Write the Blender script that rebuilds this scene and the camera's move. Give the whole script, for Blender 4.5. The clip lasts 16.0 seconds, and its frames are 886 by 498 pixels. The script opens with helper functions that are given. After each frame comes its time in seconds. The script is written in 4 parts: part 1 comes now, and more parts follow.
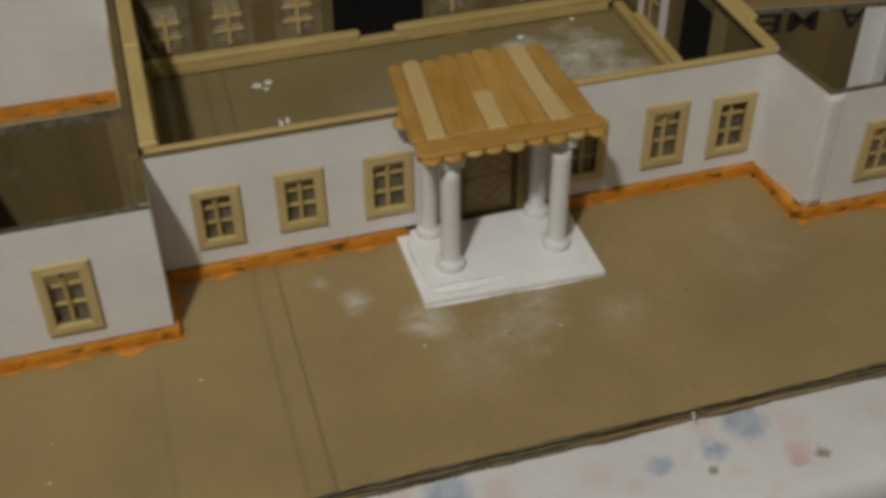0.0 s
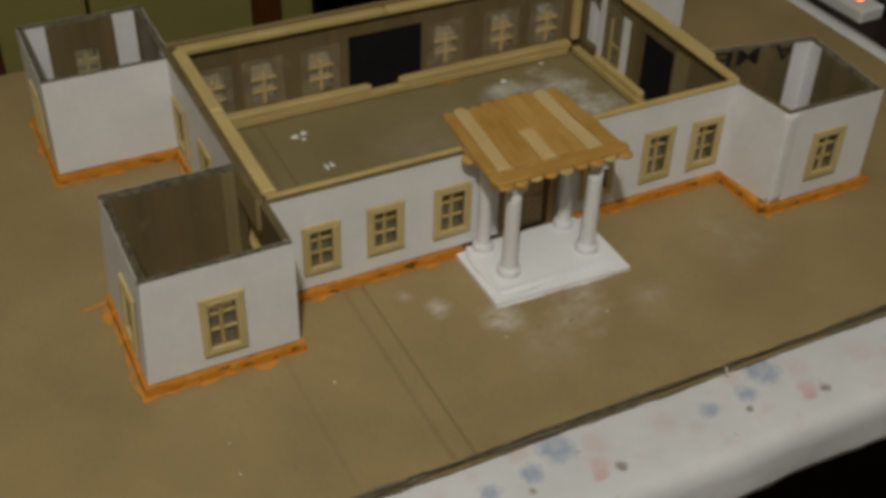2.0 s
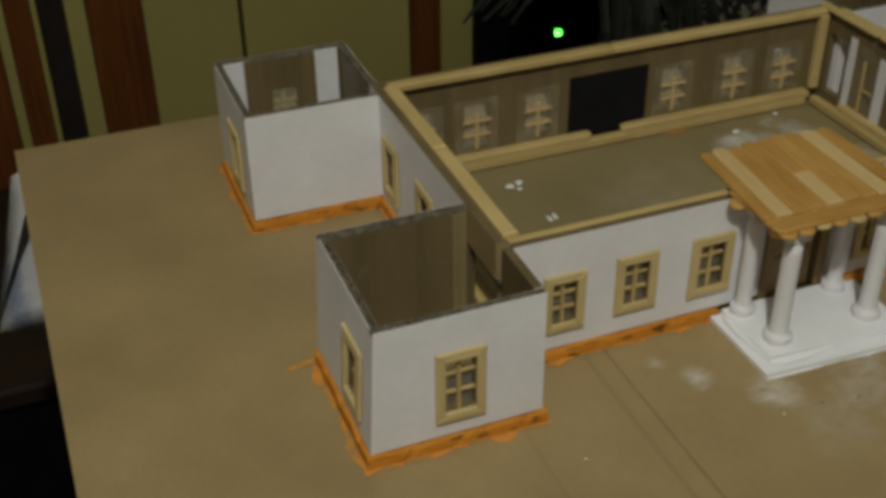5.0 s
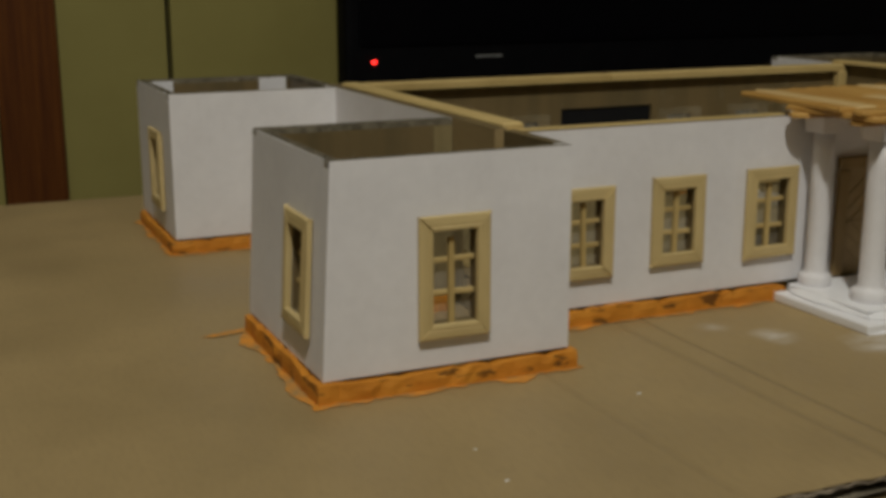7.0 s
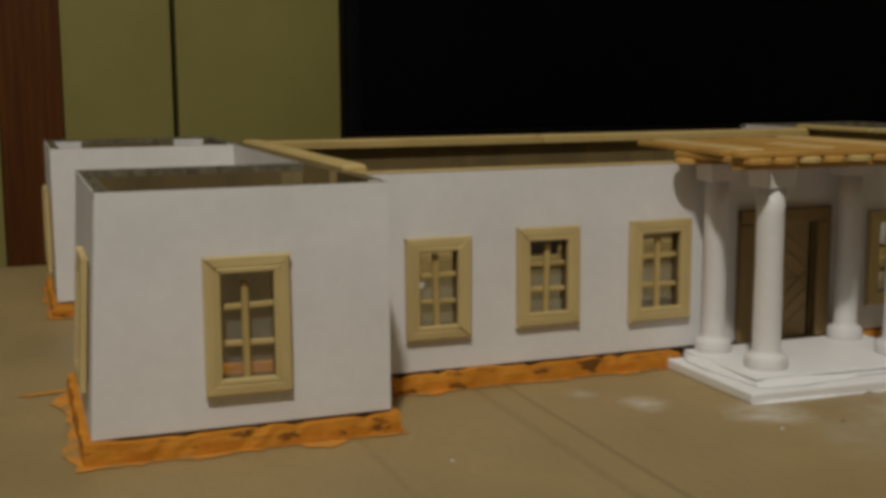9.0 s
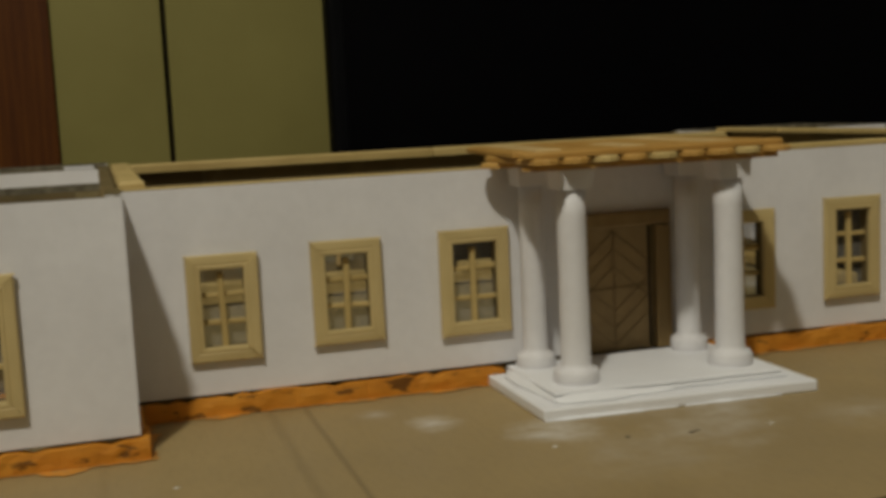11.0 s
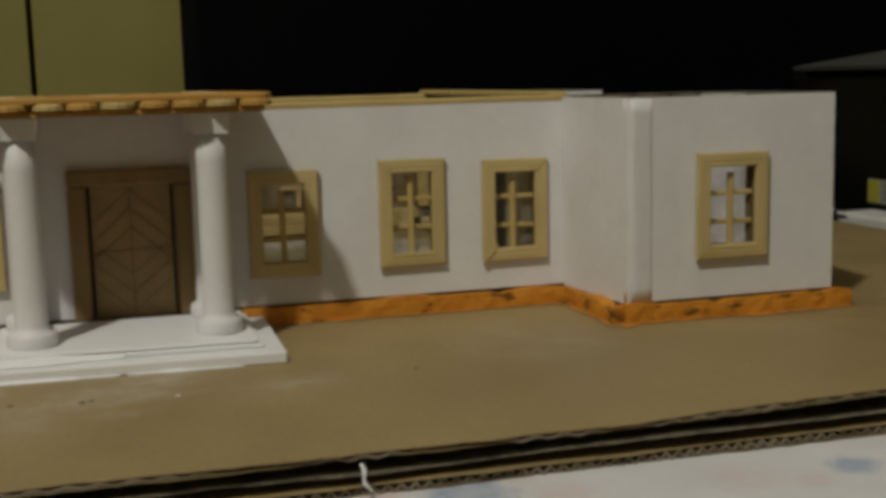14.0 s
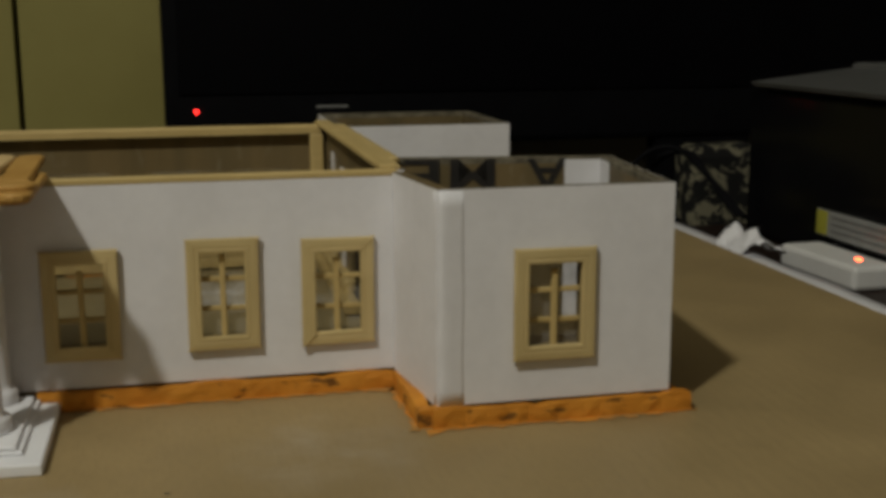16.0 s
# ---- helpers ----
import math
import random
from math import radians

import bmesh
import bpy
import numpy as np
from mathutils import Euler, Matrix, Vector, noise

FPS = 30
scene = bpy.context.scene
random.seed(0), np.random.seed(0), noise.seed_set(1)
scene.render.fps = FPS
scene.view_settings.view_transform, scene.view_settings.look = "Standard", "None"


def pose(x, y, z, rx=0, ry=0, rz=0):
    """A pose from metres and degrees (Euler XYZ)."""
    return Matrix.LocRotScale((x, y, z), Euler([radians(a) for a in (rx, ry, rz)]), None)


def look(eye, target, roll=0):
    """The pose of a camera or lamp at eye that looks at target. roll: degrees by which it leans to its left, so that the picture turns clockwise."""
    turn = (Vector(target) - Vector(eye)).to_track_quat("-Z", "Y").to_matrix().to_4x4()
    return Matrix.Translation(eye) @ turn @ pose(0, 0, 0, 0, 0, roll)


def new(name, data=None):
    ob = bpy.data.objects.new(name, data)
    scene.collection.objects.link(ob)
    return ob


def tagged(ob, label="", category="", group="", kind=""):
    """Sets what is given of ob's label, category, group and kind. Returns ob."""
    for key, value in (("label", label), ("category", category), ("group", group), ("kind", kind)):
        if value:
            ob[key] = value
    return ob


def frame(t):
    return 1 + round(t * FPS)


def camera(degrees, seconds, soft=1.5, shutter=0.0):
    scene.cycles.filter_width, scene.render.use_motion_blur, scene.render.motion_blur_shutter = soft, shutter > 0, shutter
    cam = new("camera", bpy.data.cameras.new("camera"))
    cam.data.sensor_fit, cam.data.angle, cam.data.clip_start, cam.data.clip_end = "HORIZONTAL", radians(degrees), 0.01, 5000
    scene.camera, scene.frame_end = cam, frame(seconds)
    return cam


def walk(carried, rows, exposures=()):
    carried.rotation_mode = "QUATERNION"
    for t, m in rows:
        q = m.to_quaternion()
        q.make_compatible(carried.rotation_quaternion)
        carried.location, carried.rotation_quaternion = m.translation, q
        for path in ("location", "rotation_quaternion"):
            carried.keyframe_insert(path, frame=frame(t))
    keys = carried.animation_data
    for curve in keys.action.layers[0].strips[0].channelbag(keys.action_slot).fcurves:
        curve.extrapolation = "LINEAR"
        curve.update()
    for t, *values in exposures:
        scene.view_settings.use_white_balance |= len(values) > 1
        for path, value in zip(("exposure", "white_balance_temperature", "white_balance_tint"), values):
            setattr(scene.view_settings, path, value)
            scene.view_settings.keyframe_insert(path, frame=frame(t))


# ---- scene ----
cam = camera(41.25, 16.0, soft=4.2, shutter=0.3)
PATH = [
    (0, (0.00640, -0.40282, 0.33625), (0.42930, 1.07709, -0.94086), -0.60),
    (0.5, (-0.05974, -0.42275, 0.36023), (0.45998, 1.05650, -0.88142), -0.57),
    (1, (-0.10783, -0.43540, 0.37011), (0.54472, 1.00688, -0.85219), 0.05),
    (1.5, (-0.13508, -0.44818, 0.38590), (0.59220, 0.96869, -0.82388), 1.29),
    (2, (-0.13890, -0.44446, 0.39869), (0.58867, 0.95249, -0.83386), 1.83),
    (2.5, (-0.13145, -0.43187, 0.40793), (0.57087, 0.97873, -0.82371), 1.27),
    (3, (-0.10264, -0.39124, 0.40414), (0.53653, 1.02905, -0.85055), 0.74),
    (3.5, (-0.10358, -0.36921, 0.39571), (0.53558, 1.02263, -0.89047), 1.25),
    (4, (-0.18625, -0.35587, 0.38388), (0.55984, 1.02876, -0.85149), -0.61),
    (4.5, (-0.20979, -0.35258, 0.36292), (0.55065, 1.10063, -0.78160), -0.78),
    (4.6, (-0.20188, -0.36376, 0.35430), (0.52975, 1.13481, -0.74979), -0.40),
    (5, (-0.17531, -0.36974, 0.33342), (0.42389, 1.18871, -0.76758), -0.67),
    (5.2, (-0.16370, -0.36284, 0.30995), (0.40466, 1.23401, -0.75166), -0.89),
    (7.3, (-0.17106, -0.32115, 0.10105), (0.63395, 1.47154, -0.27071), -0.43),
    (7.5, (-0.16891, -0.32254, 0.09758), (0.62049, 1.48508, -0.23312), -0.64),
    (8, (-0.15555, -0.32111, 0.09257), (0.60678, 1.50182, -0.21688), -0.75),
    (8.2, (-0.14199, -0.31895, 0.09275), (0.61916, 1.50631, -0.20572), -0.27),
    (10.3, (-0.04030, -0.32633, 0.08690), (0.52752, 1.57068, -0.19405), -2.04),
    (10.5, (-0.03331, -0.32730, 0.08585), (0.54432, 1.56858, -0.18246), -2.25),
    (11, (-0.00844, -0.33171, 0.08371), (0.54472, 1.57528, -0.15588), -2.72),
    (11.5, (0.01836, -0.33784, 0.08200), (0.58198, 1.56411, -0.17267), -3.60),
    (12, (0.03834, -0.33665, 0.08731), (0.57664, 1.57459, -0.15226), -2.91),
    (12.5, (0.06971, -0.34232, 0.08228), (0.63257, 1.55279, -0.22061), -2.88),
    (13, (0.09019, -0.34739, 0.07644), (0.66235, 1.54775, -0.20831), -1.92),
    (13.5, (0.11287, -0.35265, 0.07041), (0.66972, 1.54852, -0.20435), -1.95),
    (14, (0.13982, -0.35227, 0.07243), (0.66649, 1.55592, -0.21296), -1.45),
    (14.5, (0.16688, -0.35478, 0.07389), (0.66526, 1.55940, -0.22193), -1.44),
    (15, (0.19511, -0.35973, 0.07783), (0.69553, 1.55415, -0.21657), -1.48),
    (15.5, (0.21181, -0.35744, 0.08857), (0.72196, 1.54971, -0.23164), -0.76),
    (16, (0.21622, -0.34043, 0.10989), (0.64721, 1.57494, -0.27173), -0.19),
]
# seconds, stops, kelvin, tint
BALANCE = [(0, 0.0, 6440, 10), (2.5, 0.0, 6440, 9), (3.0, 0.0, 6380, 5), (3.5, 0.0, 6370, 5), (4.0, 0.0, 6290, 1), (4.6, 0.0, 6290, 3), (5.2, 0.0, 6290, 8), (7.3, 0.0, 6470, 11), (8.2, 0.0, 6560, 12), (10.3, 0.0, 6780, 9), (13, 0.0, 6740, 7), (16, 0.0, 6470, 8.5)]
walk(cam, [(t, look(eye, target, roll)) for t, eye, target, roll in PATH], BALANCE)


# ---- light ----
LAMP = (-0.28, -0.65, 1.03)
bulb = new("ceiling_lamp_light", bpy.data.lights.new("ceiling_lamp_light", "POINT"))
bulb.location = LAMP
bulb.data.energy, bulb.data.color, bulb.data.shadow_soft_size = 28.8, (1.0, 0.97, 0.86), 0.032
world = bpy.data.worlds.new("night")
scene.world = world
world.use_nodes = True
world.node_tree.nodes["Background"].inputs[0].default_value = (0.004, 0.004, 0.006, 1)


# ---- materials ----
def nodes_of(name, rough=0.8, metal=0.0, spec=0.3):
    m = bpy.data.materials.new(name)
    m.use_nodes = True
    nt = m.node_tree
    b = nt.nodes["Principled BSDF"]
    b.inputs["Roughness"].default_value, b.inputs["Metallic"].default_value = rough, metal
    b.inputs["Specular IOR Level"].default_value = spec
    return m, nt, b


def add(nt, kind, **values):
    n = nt.nodes.new(kind)
    for k, v in values.items():
        if k in n.inputs:
            n.inputs[k].default_value = v
    return n


def math_node(nt, op, a, b=None, clamp=False):
    n = nt.nodes.new("ShaderNodeMath")
    n.operation, n.use_clamp = op, clamp
    for i, v in enumerate((a, b)):
        if v is None:
            continue
        if isinstance(v, (int, float)):
            n.inputs[i].default_value = v
        else:
            nt.links.new(v, n.inputs[i])
    return n.outputs[0]


def mix(nt, fac, a, b, blend="MIX"):
    n = nt.nodes.new("ShaderNodeMix")
    n.data_type, n.blend_type = "RGBA", blend
    for sock, v in ((n.inputs[0], fac), (n.inputs[6], a), (n.inputs[7], b)):
        if isinstance(v, (int, float)):
            sock.default_value = v
        elif isinstance(v, tuple):
            sock.default_value = (*v, 1) if len(v) == 3 else v
        else:
            nt.links.new(v, sock)
    return n.outputs[2]


def coords(nt):
    return nt.nodes.new("ShaderNodeNewGeometry").outputs["Position"]


def noise_at(nt, vec, scale, detail=4.0, rough=0.55, stretch=None):
    if stretch:
        mp = nt.nodes.new("ShaderNodeMapping")
        mp.inputs["Scale"].default_value = stretch
        nt.links.new(vec, mp.inputs["Vector"])
        vec = mp.outputs[0]
    n = add(nt, "ShaderNodeTexNoise", Scale=scale, Detail=detail, Roughness=rough)
    nt.links.new(vec, n.inputs["Vector"])
    return n.outputs["Fac"]


def ramp(nt, fac, lo, hi):
    n = nt.nodes.new("ShaderNodeMapRange")
    n.inputs["From Min"].default_value, n.inputs["From Max"].default_value = lo, hi
    nt.links.new(fac, n.inputs["Value"])
    return n.outputs[0]


def bump(nt, b, height, strength=0.3, distance=0.001):
    n = add(nt, "ShaderNodeBump", Strength=strength, Distance=distance)
    nt.links.new(height, n.inputs["Height"])
    nt.links.new(n.outputs[0], b.inputs["Normal"])


def blob(nt, pos, cx, cy, r, wobble, soft=0.5):
    """A round patch of radius r about (cx, cy), its rim bent by a noise."""
    mp = nt.nodes.new("ShaderNodeVectorMath")
    mp.operation = "SUBTRACT"
    nt.links.new(pos, mp.inputs[0])
    mp.inputs[1].default_value = (cx, cy, 0)
    sp = nt.nodes.new("ShaderNodeSeparateXYZ")
    nt.links.new(mp.outputs[0], sp.inputs[0])
    d = math_node(nt, "SQRT", math_node(nt, "ADD", math_node(nt, "MULTIPLY", sp.outputs[0], sp.outputs[0]), math_node(nt, "MULTIPLY", sp.outputs[1], sp.outputs[1])))
    d = math_node(nt, "ADD", d, math_node(nt, "MULTIPLY", math_node(nt, "SUBTRACT", wobble, 0.5), r * 1.6))
    n = nt.nodes.new("ShaderNodeMapRange")
    n.inputs["From Min"].default_value, n.inputs["From Max"].default_value = r, r * (1 - soft)
    nt.links.new(d, n.inputs["Value"])
    return n.outputs[0]


def plain(name, low, high, scale, rough=0.8, metal=0.0, fine=900.0, relief=0.15, stretch=None, spec=0.3, dist=0.0004):
    """Two tones of one surface, blotched at one scale and grained at a finer one."""
    m, nt, b = nodes_of(name, rough, metal, spec)
    p = coords(nt)
    big, small = noise_at(nt, p, scale, 5, 0.6, stretch), noise_at(nt, p, fine, 3, 0.6, stretch)
    f = ramp(nt, math_node(nt, "ADD", math_node(nt, "MULTIPLY", big, 0.7), math_node(nt, "MULTIPLY", small, 0.3)), 0.32, 0.68)
    nt.links.new(mix(nt, f, low, high), b.inputs["Base Color"])
    if relief:
        bump(nt, b, small, relief, dist)
    return m


def kraft(name, base, marks=False, streaks=0.0):
    """Brown corrugated board: fibres, stains, a faint washboard, two creases and the white dust of dried filler."""
    m, nt, b = nodes_of(name, 0.62, 0, 0.25)
    p = coords(nt)
    sp = nt.nodes.new("ShaderNodeSeparateXYZ")
    nt.links.new(p, sp.inputs[0])
    big, fine = noise_at(nt, p, 14, 5, 0.6), noise_at(nt, p, 700, 3, 0.7, (1, 0.25, 1))
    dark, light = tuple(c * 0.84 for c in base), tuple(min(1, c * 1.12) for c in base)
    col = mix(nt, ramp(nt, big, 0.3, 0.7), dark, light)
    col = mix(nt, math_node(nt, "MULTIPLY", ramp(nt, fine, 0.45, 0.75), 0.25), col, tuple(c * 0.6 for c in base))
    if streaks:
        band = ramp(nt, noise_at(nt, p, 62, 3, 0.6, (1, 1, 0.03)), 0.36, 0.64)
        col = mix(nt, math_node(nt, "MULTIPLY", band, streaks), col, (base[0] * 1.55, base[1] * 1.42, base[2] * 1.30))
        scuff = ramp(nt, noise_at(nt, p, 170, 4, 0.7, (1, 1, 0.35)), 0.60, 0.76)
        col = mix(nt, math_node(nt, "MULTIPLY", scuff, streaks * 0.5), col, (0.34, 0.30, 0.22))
    wash = math_node(nt, "SINE", math_node(nt, "MULTIPLY", sp.outputs[0], 2 * math.pi / 0.0050))
    height = math_node(nt, "ADD", math_node(nt, "MULTIPLY", wash, 0.09), fine)
    if marks:
        edge = noise_at(nt, p, 45, 5, 0.65)
        patchy = ramp(nt, noise_at(nt, p, 100, 5, 0.66, (0.8, 1.15, 1)), 0.30, 0.68)
        for cx, cy, r, k in ((0.100, -0.055, 0.014, 0.52), (0.135, -0.070, 0.022, 0.20), (0.115, -0.083, 0.026, 0.13), (0.073, -0.037, 0.009, 0.42), (0.25, -0.05, 0.03, 0.10), (0.150, -0.056, 0.012, 0.26), (0.178, -0.075, 0.016, 0.16), (0.060, -0.020, 0.007, 0.26),
                             (0.232, 0.118, 0.036, 0.75), (0.205, 0.130, 0.018, 0.6), (0.255, 0.095, 0.020, 0.6), (0.13, 0.10, 0.05, 0.08)):
            col = mix(nt, math_node(nt, "MULTIPLY", math_node(nt, "MULTIPLY", blob(nt, p, cx, cy, r, edge, 0.9), patchy), k * 1.5, True), col, (0.74, 0.72, 0.68))
        grime = noise_at(nt, p, 60, 6, 0.7)
        col = mix(nt, math_node(nt, "MULTIPLY", ramp(nt, grime, 0.62, 0.78), 0.35), col, tuple(c * 0.5 for c in base))
        for cx, wide, k in ((0.0435, 0.0012, 0.45), (0.0335, 0.0022, 0.22), (-0.012, 0.002, 0.1)):
            line = math_node(nt, "SUBTRACT", 1.0, math_node(nt, "DIVIDE", math_node(nt, "ABSOLUTE", math_node(nt, "SUBTRACT", sp.outputs[0], cx)), wide), True)
            col = mix(nt, math_node(nt, "MULTIPLY", line, k), col, tuple(c * 0.35 for c in base))
            height = math_node(nt, "SUBTRACT", height, math_node(nt, "MULTIPLY", line, 1.4))
    nt.links.new(col, b.inputs["Base Color"])
    nt.links.new(ramp(nt, big, -0.4, 1.4), b.inputs["Roughness"])
    b.inputs["Roughness"].default_value = 0.6
    bump(nt, b, height, 0.35, 0.0004)
    return m


def stick_wood(name, low, high, varied=0.5):
    """Pale craft sticks: long grain, each stick of its own tone."""
    m, nt, b = nodes_of(name, 0.55, 0, 0.35)
    tc = nt.nodes.new("ShaderNodeTexCoord").outputs["Object"]
    info = nt.nodes.new("ShaderNodeObjectInfo").outputs["Random"]
    off = nt.nodes.new("ShaderNodeVectorMath")
    off.operation = "ADD"
    nt.links.new(tc, off.inputs[0])
    comb = nt.nodes.new("ShaderNodeCombineXYZ")
    nt.links.new(info, comb.inputs[0])
    nt.links.new(info, comb.inputs[1])
    nt.links.new(comb.outputs[0], off.inputs[1])
    grain = noise_at(nt, off.outputs[0], 500, 4, 0.6, (0.08, 1, 1))
    blotch = noise_at(nt, off.outputs[0], 70, 3, 0.6, (0.5, 1, 1))
    f = math_node(nt, "ADD", math_node(nt, "MULTIPLY", ramp(nt, grain, 0.3, 0.7), 0.35), math_node(nt, "MULTIPLY", ramp(nt, blotch, 0.3, 0.7), 0.65 - varied * 0.5))
    f = math_node(nt, "ADD", f, math_node(nt, "MULTIPLY", info, varied), True)
    nt.links.new(mix(nt, f, low, high), b.inputs["Base Color"])
    bump(nt, b, grain, 0.25, 0.0003)
    return m


KRAFT = kraft("kraft_board", (0.328, 0.240, 0.114), True)
# Same board, darker: shade on inner and under faces is in its colour.
KRAFT_SHADED = kraft("kraft_shaded", (0.138, 0.105, 0.051), streaks=0.6)
KRAFT_FLOOR = kraft("kraft_floor", (0.262, 0.207, 0.100), True)
BOARD_FLUTE = plain("board_flute", (0.13, 0.106, 0.074), (0.29, 0.237, 0.168), 220, 0.9, relief=0.5)
FLUTE = plain("torn_flute", (0.045, 0.038, 0.024), (0.27, 0.235, 0.165), 170, 0.9, relief=0.5)


def painted_paper(name):
    """White paint over paper: blotches, brush grain and soft upright wrinkles."""
    m, nt, b = nodes_of(name, 0.55, 0, 0.35)
    p = coords(nt)
    big, small = noise_at(nt, p, 35, 5, 0.6), noise_at(nt, p, 260, 3, 0.6)
    f = ramp(nt, math_node(nt, "ADD", math_node(nt, "MULTIPLY", big, 0.7), math_node(nt, "MULTIPLY", small, 0.3)), 0.32, 0.68)
    col = mix(nt, f, (0.705, 0.694, 0.712), (0.805, 0.796, 0.816))
    col = mix(nt, math_node(nt, "MULTIPLY", ramp(nt, noise_at(nt, p, 120, 5, 0.75), 0.66, 0.80), 0.30), col, (0.48, 0.46, 0.43))
    nt.links.new(col, b.inputs["Base Color"])
    wrinkle = noise_at(nt, p, 70, 3, 0.5, (1, 1, 0.12))
    bump(nt, b, math_node(nt, "ADD", math_node(nt, "MULTIPLY", small, 0.22), math_node(nt, "MULTIPLY", wrinkle, 1.6)), 0.45, 0.0006)
    return m


PAPER = painted_paper("white_paint")
FOAM = plain("white_board", (0.80, 0.805, 0.83), (0.87, 0.875, 0.90), 60, 0.5, relief=0.2)
PINE = stick_wood("pale_stick", (0.395, 0.280, 0.100), (0.595, 0.447, 0.190))
PINE_FRAME = stick_wood("frame_stick", (0.43, 0.325, 0.142), (0.63, 0.495, 0.240), 0.3)
VARNISH = stick_wood("varnished_stick", (0.36, 0.180, 0.034), (0.57, 0.340, 0.098), 0.35)
PALE_PLANK = stick_wood("pale_plank", (0.53, 0.37, 0.15), (0.66, 0.48, 0.235), 0.3)
BLACK_CARD = plain("black_card", (0.006, 0.006, 0.007), (0.011, 0.011, 0.012), 80, 0.85, spec=0.15)
INK = plain("ink", (0.012, 0.011, 0.010), (0.03, 0.026, 0.022), 150, 0.8, relief=0)
DOOR_BROWN = plain("door_brown", (0.27, 0.185, 0.084), (0.37, 0.26, 0.124), 120, 0.6, relief=0.4)
DOOR_DARK = plain("door_frame_brown", (0.22, 0.145, 0.058), (0.31, 0.21, 0.09), 150, 0.6, stretch=(1, 1, 0.2))
SCORE = plain("scored_line", (0.195, 0.134, 0.060), (0.285, 0.198, 0.092), 150, 0.8, relief=0)
GLUE = plain("dried_glue", (0.74, 0.74, 0.73), (0.86, 0.86, 0.85), 300, 0.35)


def orange_edge(name):
    """Orange paint on the cut edge of corrugated board: open flutes and tears show dark on the upright faces."""
    m, nt, b = nodes_of(name, 0.7, 0, 0.3)
    p = coords(nt)
    upright = nt.nodes.new("ShaderNodeSeparateXYZ")
    nt.links.new(nt.nodes.new("ShaderNodeNewGeometry").outputs["True Normal"], upright.inputs[0])
    side = ramp(nt, math_node(nt, "ABSOLUTE", upright.outputs[2]), 0.7, 0.4)
    big, holes = noise_at(nt, p, 70, 4, 0.6), noise_at(nt, p, 185, 3, 0.55, (0.62, 0.62, 1.9))
    col = mix(nt, ramp(nt, big, 0.3, 0.7), (0.53, 0.195, 0.016), (0.66, 0.275, 0.030))
    fibre = noise_at(nt, p, 420, 4, 0.7, (0.5, 0.5, 2.0))
    col = mix(nt, math_node(nt, "MULTIPLY", ramp(nt, fibre, 0.52, 0.72), 0.42), col, (0.30, 0.105, 0.014))
    col = mix(nt, math_node(nt, "MULTIPLY", math_node(nt, "MULTIPLY", ramp(nt, holes, 0.58, 0.635), side), 0.75), col, (0.035, 0.016, 0.006))
    nt.links.new(col, b.inputs["Base Color"])
    bump(nt, b, math_node(nt, "ADD", holes, math_node(nt, "MULTIPLY", fibre, 0.4)), 0.5, -0.0012)
    return m


ORANGE = orange_edge("orange_paint_edge")


def smear_paint(name):
    """Thin orange paint through which the board shows in places."""
    m, nt, b = nodes_of(name, 0.75)
    p = coords(nt)
    thin = ramp(nt, noise_at(nt, p, 130, 5, 0.65, (1, 1, 0.1)), 0.36, 0.60)
    tone = mix(nt, noise_at(nt, p, 400, 3), (0.60, 0.23, 0.022), (0.72, 0.32, 0.045))
    nt.links.new(mix(nt, thin, (0.33, 0.215, 0.085), tone), b.inputs["Base Color"])
    return m


ORANGE_SMEAR = smear_paint("orange_smear")


def acetate(name, low=0.09, high=0.24, tone=(0.46, 0.43, 0.37), scale=260):
    """Cloudy plastic film: mostly clear, a little scattered light, glossy."""
    m, nt, b = nodes_of(name, 0.25, 0, 0.5)
    b.inputs["Base Color"].default_value = (*tone, 1)
    f = noise_at(nt, coords(nt), scale, 4, 0.6)
    a = nt.nodes.new("ShaderNodeMapRange")
    a.inputs["From Min"].default_value, a.inputs["From Max"].default_value = 0.3, 0.7
    a.inputs["To Min"].default_value, a.inputs["To Max"].default_value = low, high
    nt.links.new(f, a.inputs["Value"])
    nt.links.new(a.outputs[0], b.inputs["Alpha"])
    return m


ACETATE = acetate("cloudy_acetate")
GLUED_SHEET = acetate("glue_hazed_acetate", 0.0, 0.15, (0.56, 0.51, 0.38), 95)


